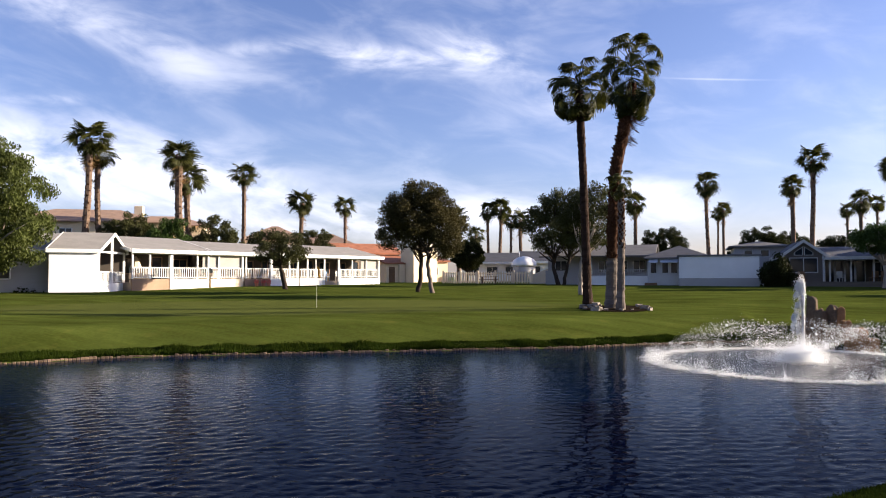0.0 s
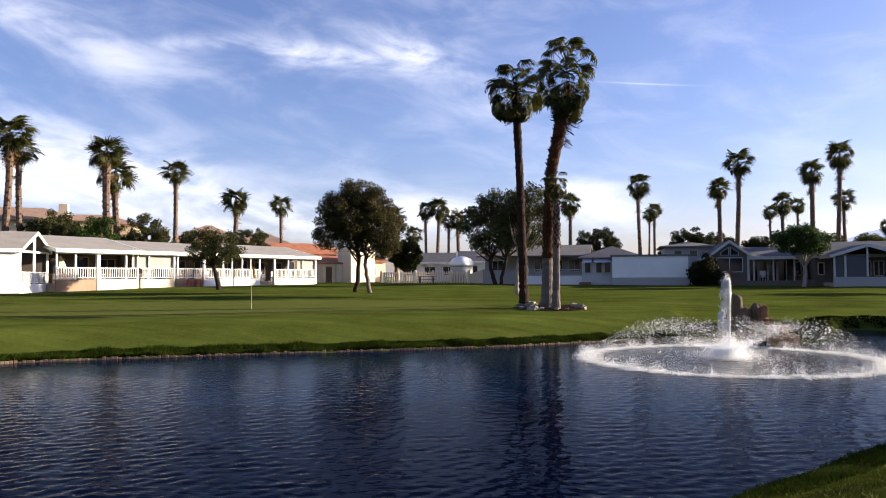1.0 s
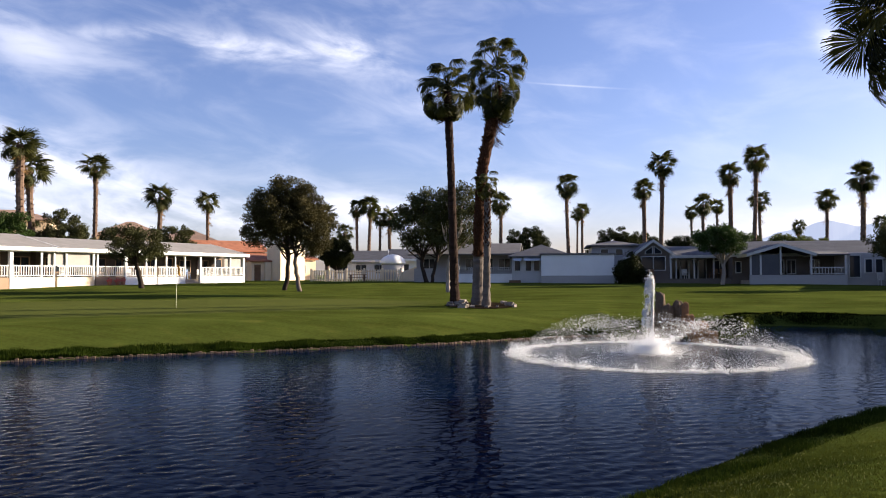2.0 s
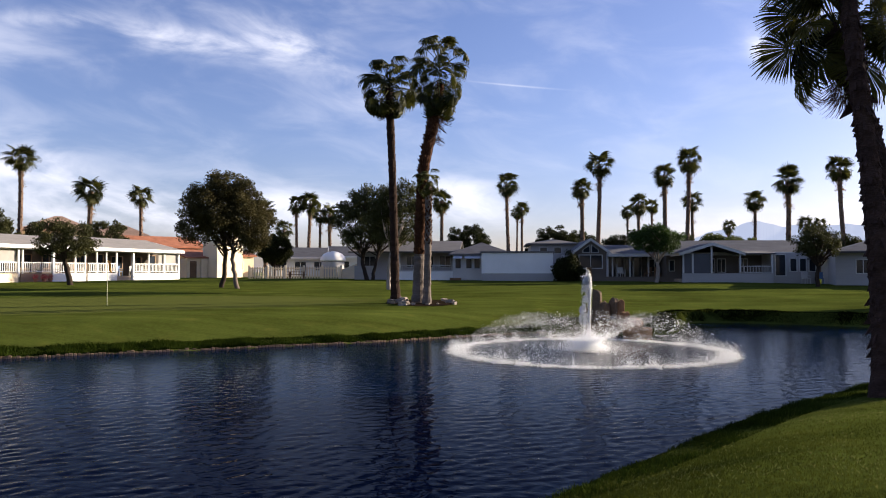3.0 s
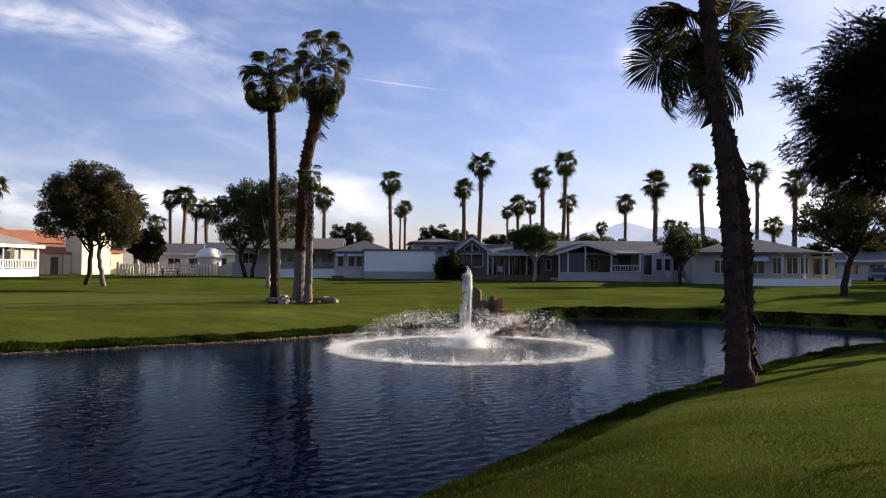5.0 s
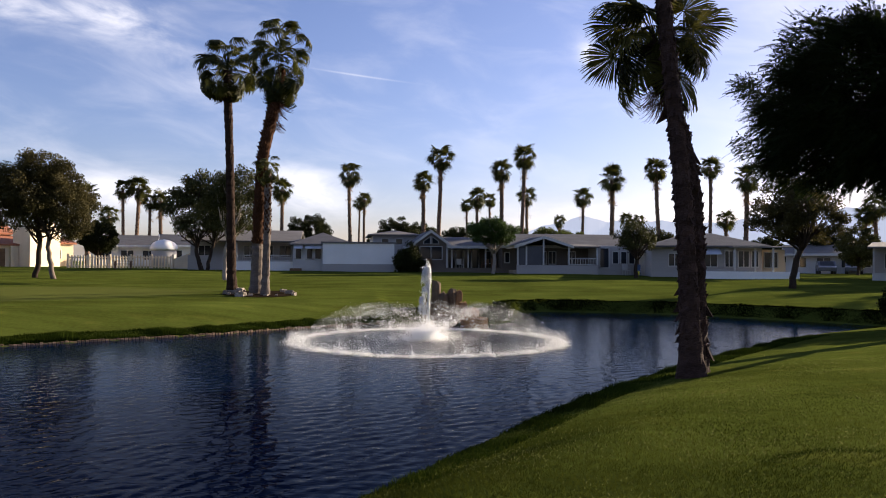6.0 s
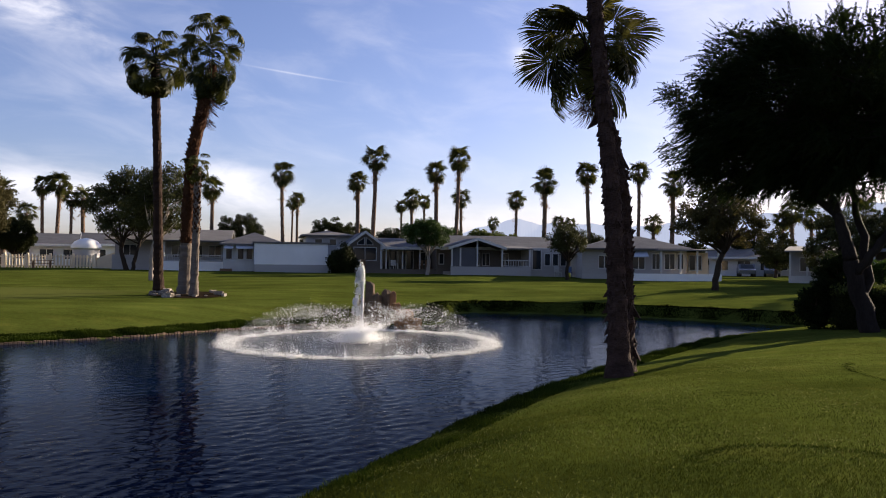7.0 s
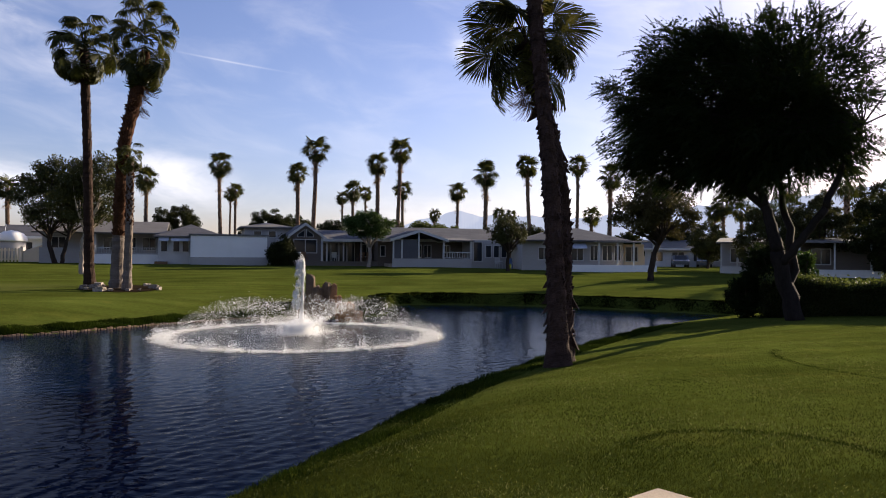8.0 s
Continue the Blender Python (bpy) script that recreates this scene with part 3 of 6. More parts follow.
# the near pair on the bank: a thick trunk that runs out of view, and a shorter palm close behind it
def near_palms():
    az = 26.45
    x, y = polar(az, 13.1)
    z = gz(x, y) + 0.02
    rt = Vector((math.cos(radians(az)), -math.sin(radians(az)), 0))
    bk = Vector((math.sin(radians(az)), math.cos(radians(az)), 0))
    p = thing("fan_palm", pose(x, y, z) @ Matrix.Scale(1.13, 4), "thick rough-barked fan palm on the near bank", "palm tree", "palms on the near bank")
    prof = [(0.03, -0.3), (0.02, 0.3), (0.0, 0.9), (-0.04, 1.8), (-0.10, 2.8), (-0.19, 3.8), (-0.29, 4.8), (-0.37, 5.7), (-0.46, 7.2), (-0.55, 9.0)]
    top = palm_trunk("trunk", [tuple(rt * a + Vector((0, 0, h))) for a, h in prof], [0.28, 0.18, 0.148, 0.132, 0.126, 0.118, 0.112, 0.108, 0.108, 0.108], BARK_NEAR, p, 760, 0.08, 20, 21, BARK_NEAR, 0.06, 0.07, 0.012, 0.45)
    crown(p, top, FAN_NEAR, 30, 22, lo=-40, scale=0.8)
    o = bk * 0.80 + rt * 0.14
    q = thing("fan_palm", pose(x + o.x, y + o.y, z) @ Matrix.Scale(1.13, 4), "shorter fan palm close behind the thick one", "palm tree", "palms on the near bank")
    prof = [(0.0, -0.4), (-0.01, 0.4), (-0.02, 1.2), (-0.04, 2.2), (-0.10, 3.0), (-0.30, 3.9), (-0.53, 4.6), (-0.64, 5.2)]
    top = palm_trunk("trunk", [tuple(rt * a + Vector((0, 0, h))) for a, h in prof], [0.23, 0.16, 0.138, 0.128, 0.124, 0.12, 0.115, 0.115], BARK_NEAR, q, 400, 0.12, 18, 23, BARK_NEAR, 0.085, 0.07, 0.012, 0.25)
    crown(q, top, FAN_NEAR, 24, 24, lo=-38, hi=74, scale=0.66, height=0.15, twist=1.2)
    skirt(q, top, FAN_DARK, 9, 25, 0.5, 0.5, slope=-0.17)


near_palms()


# palms of the neighbourhood behind the houses
# azimuth and height of the crown over the eye in degrees, distance in metres
FAR_PALMS = [
    (-44.7, 10.34, 84), (-43.7, 9.25, 86), (-38.4, 9.59, 84), (-37.6, 7.92, 88),
    (-33.9, 8.27, 90), (-29.9, 6.27, 96), (-26.3, 5.98, 99), (-17.6, 5.18, 112),
    (-16.2, 3.65, 128), (-15.3, 5.60, 112), (-14.5, 5.76, 112), (-13.6, 4.67, 124),
    (-12.8, 4.88, 124), (-4.3, 6.00, 106), (0.9, 7.38, 93),
    (1.9, 5.17, 149), (1.5, 4.86, 172), (6.5, 6.79, 106), (7.6, 8.61, 89),
    (9.9, 4.82, 149), (10.7, 5.57, 124), (11.5, 5.23, 149), (12.5, 7.67, 101),
    (14.0, 8.71, 97), (14.5, 5.70, 112), (17.0, 3.54, 186), (18.6, 5.54, 112),
    (20.8, 7.00, 97), (21.8, 3.64, 172), (22.8, 3.56, 172), (24.3, 7.47, 97),
    (27.8, 7.57, 97), (30.2, 6.76, 101), (28.8, 3.66, 124), (37.6, 3.83, 112),
    (38.4, 4.42, 112), (39.5, 3.92, 112), (42.5, 4.32, 89), (46.2, 6.12, 74),
    (47.0, 3.43, 124), (48.0, 4.34, 112), 
]


def far_palm_kind(k, h, style):
    r, n, s, dry = ((0.26, 25, 1.06, 8), (0.22, 23, 1.0, 5), (0.30, 28, 1.08, 18))[style]
    p = thing("fan_palm", pose(0, 0, 0), ("tall fan palm with a brown trunk", "slim fan palm with a pale trunk", "stout fan palm with a shaggy orange-brown trunk")[style] + " behind the houses", "palm tree", "palms of the neighbourhood")
    lean = (0.35, -0.2, 0.15)[style]
    top = palm_trunk("trunk", [(0, 0, -0.3), (lean * 0.3, 0, h * 0.3), (lean, 0.05, h * 0.7), (lean * 1.2, 0, h)], [r * 1.3, r, r * 0.9, r], (BARK_FAR_SUNLIT, BARK_FAR_SUNLIT, BARK_FAR_SUNLIT)[style], p, 70, 0.3, 9, 40 + k, BARK_BOOTS, 0.17, 0.3)
    crown(p, top, FAN_FAR, n, 50 + k, lo=-66, hi=86, scale=s, bias=1.0, twist=1.1)
    skirt(p, top, FAN_DRY, dry, 60 + k, 1.6, 1.0)
    return p


def far_palms():
    made = {}
    for i, (az, el, dist) in enumerate(FAR_PALMS):
        x, y = polar(az, dist)
        z = gz(x, y)
        tall = EYE_Z + dist * math.tan(radians(el)) - z
        style = (0, 1, 2, 0, 1)[i % 5]
        size = min((4.5, 6, 8, 10.5, 13.5), key=lambda h: abs(h + 1.1 - tall))
        m = pose(x, y, z, 0, 0, i * 77)
        if (size, style) in made:
            p = copy_thing(made[size, style], m)
        else:
            p = made[size, style] = far_palm_kind(len(made), size, style)
            p.matrix_basis = m
        wide = 1.35 if az < -36 else 1.15 if az < -29 else 1.0
        p.scale = (wide, wide, tall / (size + 1.1))


far_palms()




# ---- broadleaf trees and shrubs ----
def leaves_at(centres, radii, counts, size, seed, hang=0.0, flat=1.0):
    """Small pointed leaves, strewn through clumps; returns vertices and four-sided faces."""
    rng = np.random.default_rng(seed)
    out = []
    for c, r, n in zip(centres, radii, counts):
        d = rng.normal(size=(n, 3))
        d /= np.linalg.norm(d, axis=1)[:, None]
        p = np.asarray(c) + d * (r * rng.random(n) ** 0.45)[:, None] * np.array([1, 1, flat])
        out.append(p)
    p = np.concatenate(out)
    n = len(p)
    u = rng.normal(size=(n, 3))
    u[:, 2] -= hang
    u /= np.linalg.norm(u, axis=1)[:, None]
    w = np.cross(u, rng.normal(size=(n, 3)))
    w /= np.linalg.norm(w, axis=1)[:, None] + 1e-9
    s = size * rng.uniform(0.6, 1.3, n)[:, None]
    v = np.stack([p - u * s * 0.5, p + w * s * 0.26, p + u * s * 0.5, p - w * s * 0.26], 1).reshape(-1, 3)
    return v, np.arange(4 * n).reshape(-1, 4)


def limb(a, b, r0, r1, seed, bend=0.12, n=6):
    rnd = random.Random(seed)
    a, b = Vector(a), Vector(b)
    d = (b - a).length
    off = Vector((rnd.uniform(-1, 1), rnd.uniform(-1, 1), rnd.uniform(-0.3, 0.6))) * d * bend
    pts, rad = [], []
    for i in range(n + 1):
        t = i / n
        pts.append(a.lerp(b, t) + off * math.sin(math.pi * t) + Vector((rnd.uniform(-1, 1), rnd.uniform(-1, 1), 0)) * 0.02 * d * (0 < i < n))
        rad.append(r0 + (r1 - r0) * t)
    return tube(pts, rad, 7)


def tree(name, x, y, label, trunks, blobs, leaf, size, per, seed, bark=None, clumps=60, clump_r=0.55, hang=0.2, category="tree", group="", sink=0.1, shell=0.35):
    """A tree: tapered trunks, limbs that reach into the crown, and a crown of leafy clumps.
    trunks: (start, end, radius at both); blobs: (centre, half sizes) of the crown's masses, clumps apiece by volume."""
    rng = np.random.default_rng(seed)
    t = thing(name, pose(x, y, gz(x, y) - sink), label, category, group)
    for k, (a, b, r0, r1) in enumerate(trunks):
        v, f = limb(a, b, r0, r1, seed + k, 0.06, 9)
        flare = [(px * (1 + 0.5 * max(0, 0.25 - pz)) if abs(a[0]) < 0.01 else px, py, pz) for px, py, pz in v]
        mesh_part("trunk", flare, f, (bark[k % len(bark)] if isinstance(bark, tuple) else bark) or BARK, t, smooth=True)
    vol = np.array([b[1][0] * b[1][1] * b[1][2] for b in blobs])
    cs, limbs = [], Shape()
    for (c, h), q in zip(blobs, vol / vol.sum()):
        n = max(4, int(clumps * q))
        d = rng.normal(size=(n, 3))
        d /= np.linalg.norm(d, axis=1)[:, None]
        rr = shell + (1 - shell) * rng.random(n) ** 0.5
        cs.append(np.asarray(c) + d * rr[:, None] * np.asarray(h) * rng.uniform(0.85, 1.1, (n, 1)))
    cs = np.concatenate(cs)
    for k, c in enumerate(cs[::max(1, len(cs) // 26)]):
        a = trunks[k % len(trunks)]
        frm = Vector(a[0]).lerp(Vector(a[1]), rng.uniform(0.72, 1.0))
        limbs.add(limb(frm, c, a[3] * 0.55, 0.012, seed + 100 + k, 0.14))
    limbs.part("branchwork", (bark[0] if isinstance(bark, tuple) else bark) or BARK, t, smooth=True)
    rs = clump_r * rng.uniform(0.6, 1.35, len(cs))
    v, f = leaves_at(cs, rs, np.maximum(6, (0.78 * per * (rs / clump_r) ** 2).astype(int)), size * 1.1, seed + 7, hang, 0.8)
    mesh_part("crown", v, f, leaf, t)
    return t


def sprays_at(points, ways, length, seed, pairs=9, leaf=0.05):
    """Feathery sprays of narrow leaflets, hanging from each point."""
    rng = np.random.default_rng(seed)
    n = len(points)
    p = np.asarray(points)
    u = np.asarray(ways) + rng.normal(size=(n, 3)) * 0.35
    u[:, 2] -= 0.35
    u /= np.linalg.norm(u, axis=1)[:, None]
    side = np.cross(u, np.array([0, 0, 1.0]) + rng.normal(size=(n, 3)) * 0.5)
    side /= np.linalg.norm(side, axis=1)[:, None]
    vs = []
    ln = length * rng.uniform(0.6, 1.3, n)[:, None]
    for k in range(pairs):
        t = (k + 0.5) / pairs
        c = p + u * ln * t + np.array([0, 0, -0.12]) * ln * t * t
        for sg in (-1, 1):
            d = side * sg * 0.8 + u * 0.55 + np.array([0, 0, -0.25])
            tip = c + d * leaf * (1.25 - 0.6 * t)
            w = u * leaf * 0.24
            vs.append(np.stack([c - w, c + w, tip + w * 0.5, tip - w * 0.5], 1))
    v = np.concatenate(vs).reshape(-1, 3)
    return v, np.arange(len(v)).reshape(-1, 4)




def plant_trees():
    def spot(az, dist):
        return polar(az, dist)

    x, y = spot(-30.8, 57.4)
    tree("olive_tree", x, y, "small rounded olive tree with a leaning trunk on the green", [((0, 0, 0), (-0.6, 0, 2.3), 0.20, 0.12)],
         [((-0.7, 0, 3.4), (2.1, 1.9, 1.35)), ((0.3, 0.3, 3.1), (1.5, 1.4, 1.0))], LEAF_OLIVE, 0.13, 170, 301, clumps=80, clump_r=0.42)
    x, y = spot(-20.3, 51.5)
    tree("oak_tree", x, y, "large dark rounded tree with two trunks on the lawn", [((-0.7, 0.6, 0), (-0.35, 0.2, 3.0), 0.17, 0.12), ((0.75, -0.3, 0), (0.35, -0.2, 3.0), 0.16, 0.11)],
         [((-0.7, 0, 5.3), (2.3, 2.3, 2.0)), ((1.2, 0.3, 4.6), (1.7, 1.7, 1.9)), ((-2.1, -0.5, 4.3), (1.2, 1.4, 1.3)), ((-0.2, 0, 6.9), (1.4, 1.4, 0.9)), ((1.1, 0, 6.3), (1.0, 1.2, 0.9)), ((1.9, 0.2, 3.4), (0.9, 1.2, 1.0))], LEAF_OAK, 0.12, 300, 302, (BARK, BARK_SUNLIT), clumps=300, clump_r=0.5)
    x, y = spot(-8.3, 48.0)
    tree("ash_tree", x, y, "slim pale-trunked tree with an airy olive crown", [((0, 0, 0), (0.25, 0, 3.0), 0.17, 0.11)],
         [((0.9, 0, 5.0), (1.5, 1.5, 2.1)), ((-0.4, 0, 4.6), (1.2, 1.2, 1.7))], LEAF_OLIVE, 0.14, 160, 303, BARK_WHITE, clumps=120, clump_r=0.5)
    x, y = spot(-10.0, 70.0)
    tree("ash_tree", x, y, "broad airy olive-green tree beside a house", [((0, 0, 0), (-0.5, 0, 2.7), 0.22, 0.14), ((0.5, 0, 0), (1.2, 0, 2.9), 0.18, 0.12)],
         [((-0.6, 0, 5.6), (2.6, 2.4, 2.9)), ((1.8, 0, 5.8), (2.2, 2.0, 2.6)), ((0.3, 0, 7.4), (1.8, 1.6, 1.6))], LEAF_OLIVE, 0.16, 190, 304, clumps=230, clump_r=0.6)
    x, y = spot(33.2, 45.7)
    tree("carob_tree", x, y, "dark tree with a bent trunk above the far bank", [((0, 0, 0), (0.75, 0, 2.9), 0.20, 0.13)],
         [((0.3, 0, 4.6), (2.2, 2.1, 1.6)), ((1.6, 0, 4.0), (1.3, 1.5, 1.5)), ((-1.0, 0, 3.9), (1.4, 1.4, 1.1))], LEAF_OAK, 0.15, 190, 305, clumps=130, clump_r=0.48)
    x, y = spot(22.6, 58.5)
    tree("olive_tree", x, y, "small grey-green olive tree in front of a house", [((0, 0, 0), (0.1, 0, 1.9), 0.16, 0.11)],
         [((0, 0, 3.1), (1.9, 1.7, 1.1)), ((0.2, 0, 3.7), (1.2, 1.2, 0.8))], LEAF_OLIVE, 0.14, 150, 306, clumps=70, clump_r=0.42)
    x, y = spot(11.9, 63.5)
    tree("ficus_tree", x, y, "clipped dense green tree with a whitewashed trunk", [((0, 0, 0), (0.1, 0, 2.0), 0.17, 0.14), ((0.1, 0, 1.9), (-1.0, 0.2, 3.0), 0.11, 0.07), ((0.1, 0, 1.9), (1.1, -0.1, 3.0), 0.11, 0.07)],
         [((0, 0, 3.6), (2.5, 2.0, 1.0)), ((-0.4, 0, 4.1), (1.7, 1.5, 0.7))], LEAF_GREEN, 0.14, 200, 307, BARK_WHITE, clumps=110, clump_r=0.42)
    x, y = spot(-50.6, 56.0)
    tree("pepper_tree", x, y, "large light green weeping tree", [((0, 0, 0), (0.3, 0, 3.0), 0.30, 0.2)],
         [((0, 0, 6.2), (4.0, 3.8, 3.6)), ((1.9, 0, 4.0), (2.5, 2.6, 2.4)), ((0.6, -0.5, 3.2), (2.6, 2.6, 2.0)), ((-0.5, 0, 8.2), (2.6, 2.4, 2.0))], LEAF_LIGHT, 0.17, 230, 308, BARK_WHITE, clumps=330, clump_r=0.62, hang=2.4)
    x, y = spot(-16.9, 86)
    tree("topiary", x, y, "dense dark clipped round tree beside the pool yard", [((0, 0, 0), (0, 0, 1.6), 0.16, 0.13)], [((0, 0, 3.3), (1.8, 1.8, 1.55))], LEAF_DARK, 0.13, 210, 309, clumps=420, clump_r=0.27, shell=0.82)
    # greenery behind and between the houses
    for k, (az, dist, wide, high, low, leaf, label) in enumerate((
            (-41.6, 84, 6.5, 8.3, 2.0, LEAF_OLIVE, "olive-green shrub"), (-39.3, 80, 4.4, 7.6, 2.0, LEAF_GREEN, "green shrub"), (-35.9, 86, 5.5, 8.0, 1.8, LEAF_OLIVE, "dry olive shrub"),
            (-28.6, 95, 4.0, 8.0, 1.5, LEAF_OLIVE, "dry olive shrub"), (-33.0, 88, 2.6, 6.6, 1.5, LEAF_DARK, "dark shrub"),
            (-2.2, 105, 5.6, 8.2, 2.0, LEAF_DARK, "large dark green tree"), (5.4, 65, 2.0, 3.2, 0.2, LEAF_DARK, "dark rounded shrub beside a white wall"),
            (6.2, 110, 6.0, 7.2, 2.0, LEAF_DARK, "dark green tree"), (15.9, 92, 4.0, 6.3, 1.5, LEAF_LIGHT, "yellow-green shrub"), (3.0, 120, 4.0, 6.4, 2.0, LEAF_DARK, "dark green tree"),
            (34.6, 100, 5.0, 6.5, 1.5, LEAF_DARK, "dark tree"), (37.2, 85, 4.0, 6.0, 1.5, LEAF_OLIVE, "olive tree"), (41.2, 60, 4.5, 6.0, 1.0, LEAF_OLIVE, "grey-olive tree"),
            (44.6, 62, 5.5, 6.8, 1.0, LEAF_OLIVE, "grey-olive tree"), (48.4, 58, 5.0, 7.0, 1.0, LEAF_DARK, "dark tree"), (31.5, 110, 5.0, 5.4, 1.5, LEAF_DARK, "dark tree"),
            (25.5, 105, 5.0, 5.4, 1.5, LEAF_OLIVE, "olive tree"), (20.0, 110, 5.0, 5.0, 1.5, LEAF_DARK, "dark tree"), (4.6, 98, 5.5, 7.3, 2.0, LEAF_DARK, "dark green tree"), (8.9, 100, 4.0, 6.6, 1.5, LEAF_DARK, "dark green tree"),
            (13.3, 98, 4.6, 6.4, 1.5, LEAF_OLIVE, "olive tree"), (17.6, 96, 5.4, 5.9, 1.2, LEAF_LIGHT, "yellow-green tree"), (24.0, 98, 5.0, 5.8, 1.2, LEAF_OLIVE, "olive tree"), (-7.0, 104, 6.0, 6.6, 1.5, LEAF_OLIVE, "olive tree"), (-48.3, 60, 3.6, 1.5, 0.0, LEAF_DARK, "low dark hedge"))):
        x, y = spot(az, dist)
        mid, half = (high + low) / 2 - 0.6, (high - low) / 2
        tree("shrub" if high < 5.6 else "tree", x, y, label + " behind the lawn", [((0, 0, 0), (0, 0, max(0.5, low)), 0.16, 0.11)],
             [((0, 0, mid), (wide / 2, wide / 2, half)), ((wide * 0.15, 0, mid - 0.2), (wide * 0.42, wide * 0.4, half * 0.8))], leaf, 0.19, 200, 320 + k, clumps=int((34 if "round" in label else 28) * wide), clump_r=0.5, shell=0.55 if "round" in label else 0.35, category="shrub" if high < 5.6 else "tree", group="greenery behind the houses")


plant_trees()


def mesquite():
    """The large dark feathery tree on the near lawn."""
    x, y = polar(43.1, 23.7)
    rt = Vector((math.cos(radians(43.1)), -math.sin(radians(43.1)), 0))
    bk = Vector((math.sin(radians(43.1)), math.cos(radians(43.1)), 0))
    t = thing("mesquite_tree", pose(x, y, gz(x, y) - 0.1), "large dark mesquite tree with feathery leaves on the near lawn", "tree")
    loc = lambda a, b, h: tuple(rt * a + bk * b + Vector((0, 0, h)))
    fork = (-0.50, 0.0, 2.1)
    stems = [((0, 0, 0), fork, 0.27, 0.21), ((-0.85, 0.1, 3.4), (-2.6, 0.5, 5.2), 0.12, 0.06), ((-0.15, 0.05, 0.7), (-0.5, 2.0, 4.4), 0.15, 0.09), ((-0.35, 0.0, 1.7), (0.75, -0.3, 3.3), 0.13, 0.11), ((0.75, -0.3, 3.3), (1.7, 0.5, 5.7), 0.11, 0.05), ((-0.85, 0.1, 3.4), (-0.9, 0.8, 6.4), 0.14, 0.06), (fork, (-0.85, 0.1, 3.4), 0.20, 0.14)]
    for k, (a, b, r0, r1) in enumerate(stems):
        v, f = limb(loc(*a), loc(*b), r0, r1, 500 + k, 0.07, 9)
        mesh_part("trunk" if k == 0 else "limb", v, f, BARK_SHADED, t, smooth=True)
    rng = np.random.default_rng(77)
    blobs = [((-1.6, 0.6, 6.5), (3.2, 2.6, 2.3), 190), ((0.5, 0.9, 6.9), (1.7, 2.0, 1.6), 24), ((-0.2, 0.4, 6.1), (1.7, 1.8, 1.4), 50), ((-0.9, 0.5, 7.7), (2.2, 2.2, 1.4), 34), ((-3.2, 0.4, 5.6), (1.9, 2.0, 1.4), 62), ((3.4, 1.6, 6.9), (1.8, 1.8, 1.7), 9), ((-4.2, 0.3, 6.4), (1.5, 1.4, 1.5), 26), ((-2.9, 0.3, 7.9), (1.7, 1.5, 1.1), 30), ((-0.6, 0.6, 5.0), (2.5, 1.8, 0.9), 62)]
    cs = []
    for c, h, n in blobs:
        d = rng.normal(size=(n, 3))
        d /= np.linalg.norm(d, axis=1)[:, None]
        cs.append(np.asarray(c) + d * (0.45 + 0.6 * rng.random((n, 1)) ** 0.6) * np.asarray(h))
    cs = np.concatenate(cs)
    # the side away from the pond is thin and open
    thin = (cs[:, 0] > 0.7) & (cs[:, 2] > 6.0) & (rng.random(len(cs)) < 0.45)
    cs = cs[~thin]
    twigs = Shape()
    for k, c in enumerate(cs):
        a = stems[(1, 2, 4, 5)[k % 4]][1]
        twigs.add(limb(loc(*a), loc(*c), 0.030, 0.006, 600 + k, 0.10, 5))
    twigs.part("twig_mass", BARK_SHADED, t)["kind"] = "stuff"
    world_c = np.array([loc(*c) for c in cs])
    n = 38
    d = rng.normal(size=(len(cs) * n, 3))
    d *= 0.46 * rng.random((len(d), 1)) ** 0.5 / np.linalg.norm(d, axis=1)[:, None]
    p = np.repeat(world_c, n, axis=0) + d
    out = p - np.array(loc(-0.2, 0, 5.6))
    out /= np.linalg.norm(out, axis=1)[:, None]
    v, f = sprays_at(p, out, 0.46, 78, 13, 0.054)
    v2, f2 = leaves_at(world_c, np.full(len(cs), 0.55), np.full(len(cs), 110), 0.11, 79, 0.4)
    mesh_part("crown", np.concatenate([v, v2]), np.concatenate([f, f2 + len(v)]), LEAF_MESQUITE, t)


mesquite()


# ---- houses ----
WHITE = material("white_paint", (0.80, 0.79, 0.76), 0.6, 0.06, 0.8, 12.0, 0.15, 30.0, spec=0.15)
# white trim of homes facing away from the sun, shade put into the colour
TRIM = material("shaded_white_trim", (0.50, 0.49, 0.475), 0.7, 0.12, 0.8, 12.0, 0.15, 30.0, spec=0.15)
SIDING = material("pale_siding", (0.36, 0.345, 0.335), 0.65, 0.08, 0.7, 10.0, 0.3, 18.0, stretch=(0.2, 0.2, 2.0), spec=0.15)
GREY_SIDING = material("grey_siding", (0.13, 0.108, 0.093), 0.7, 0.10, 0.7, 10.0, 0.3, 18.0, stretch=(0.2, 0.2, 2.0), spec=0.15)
# walls under the porch roofs: the porch shade is put into this dark colour
PORCH_SHADE = material("shaded_porch_wall", (0.085, 0.070, 0.058), 0.85, 0.2, 0.8, 14.0, 0.3, 25.0, spec=0.15)
SHINGLE_MID = material("mid_shingle", (0.15, 0.142, 0.138), 0.9, 0.2, 1.0, 10.0, 0.5, 20.0, stretch=(1, 1, 4), spec=0.15)
CREAM = material("cream_stucco", (0.74, 0.61, 0.43), 0.85, 0.10, 0.8, 14.0, 0.4, 25.0, spec=0.15)
TAN = material("tan_stucco", (0.28, 0.19, 0.13), 0.85, 0.15, 0.8, 14.0, 0.4, 25.0, spec=0.15)
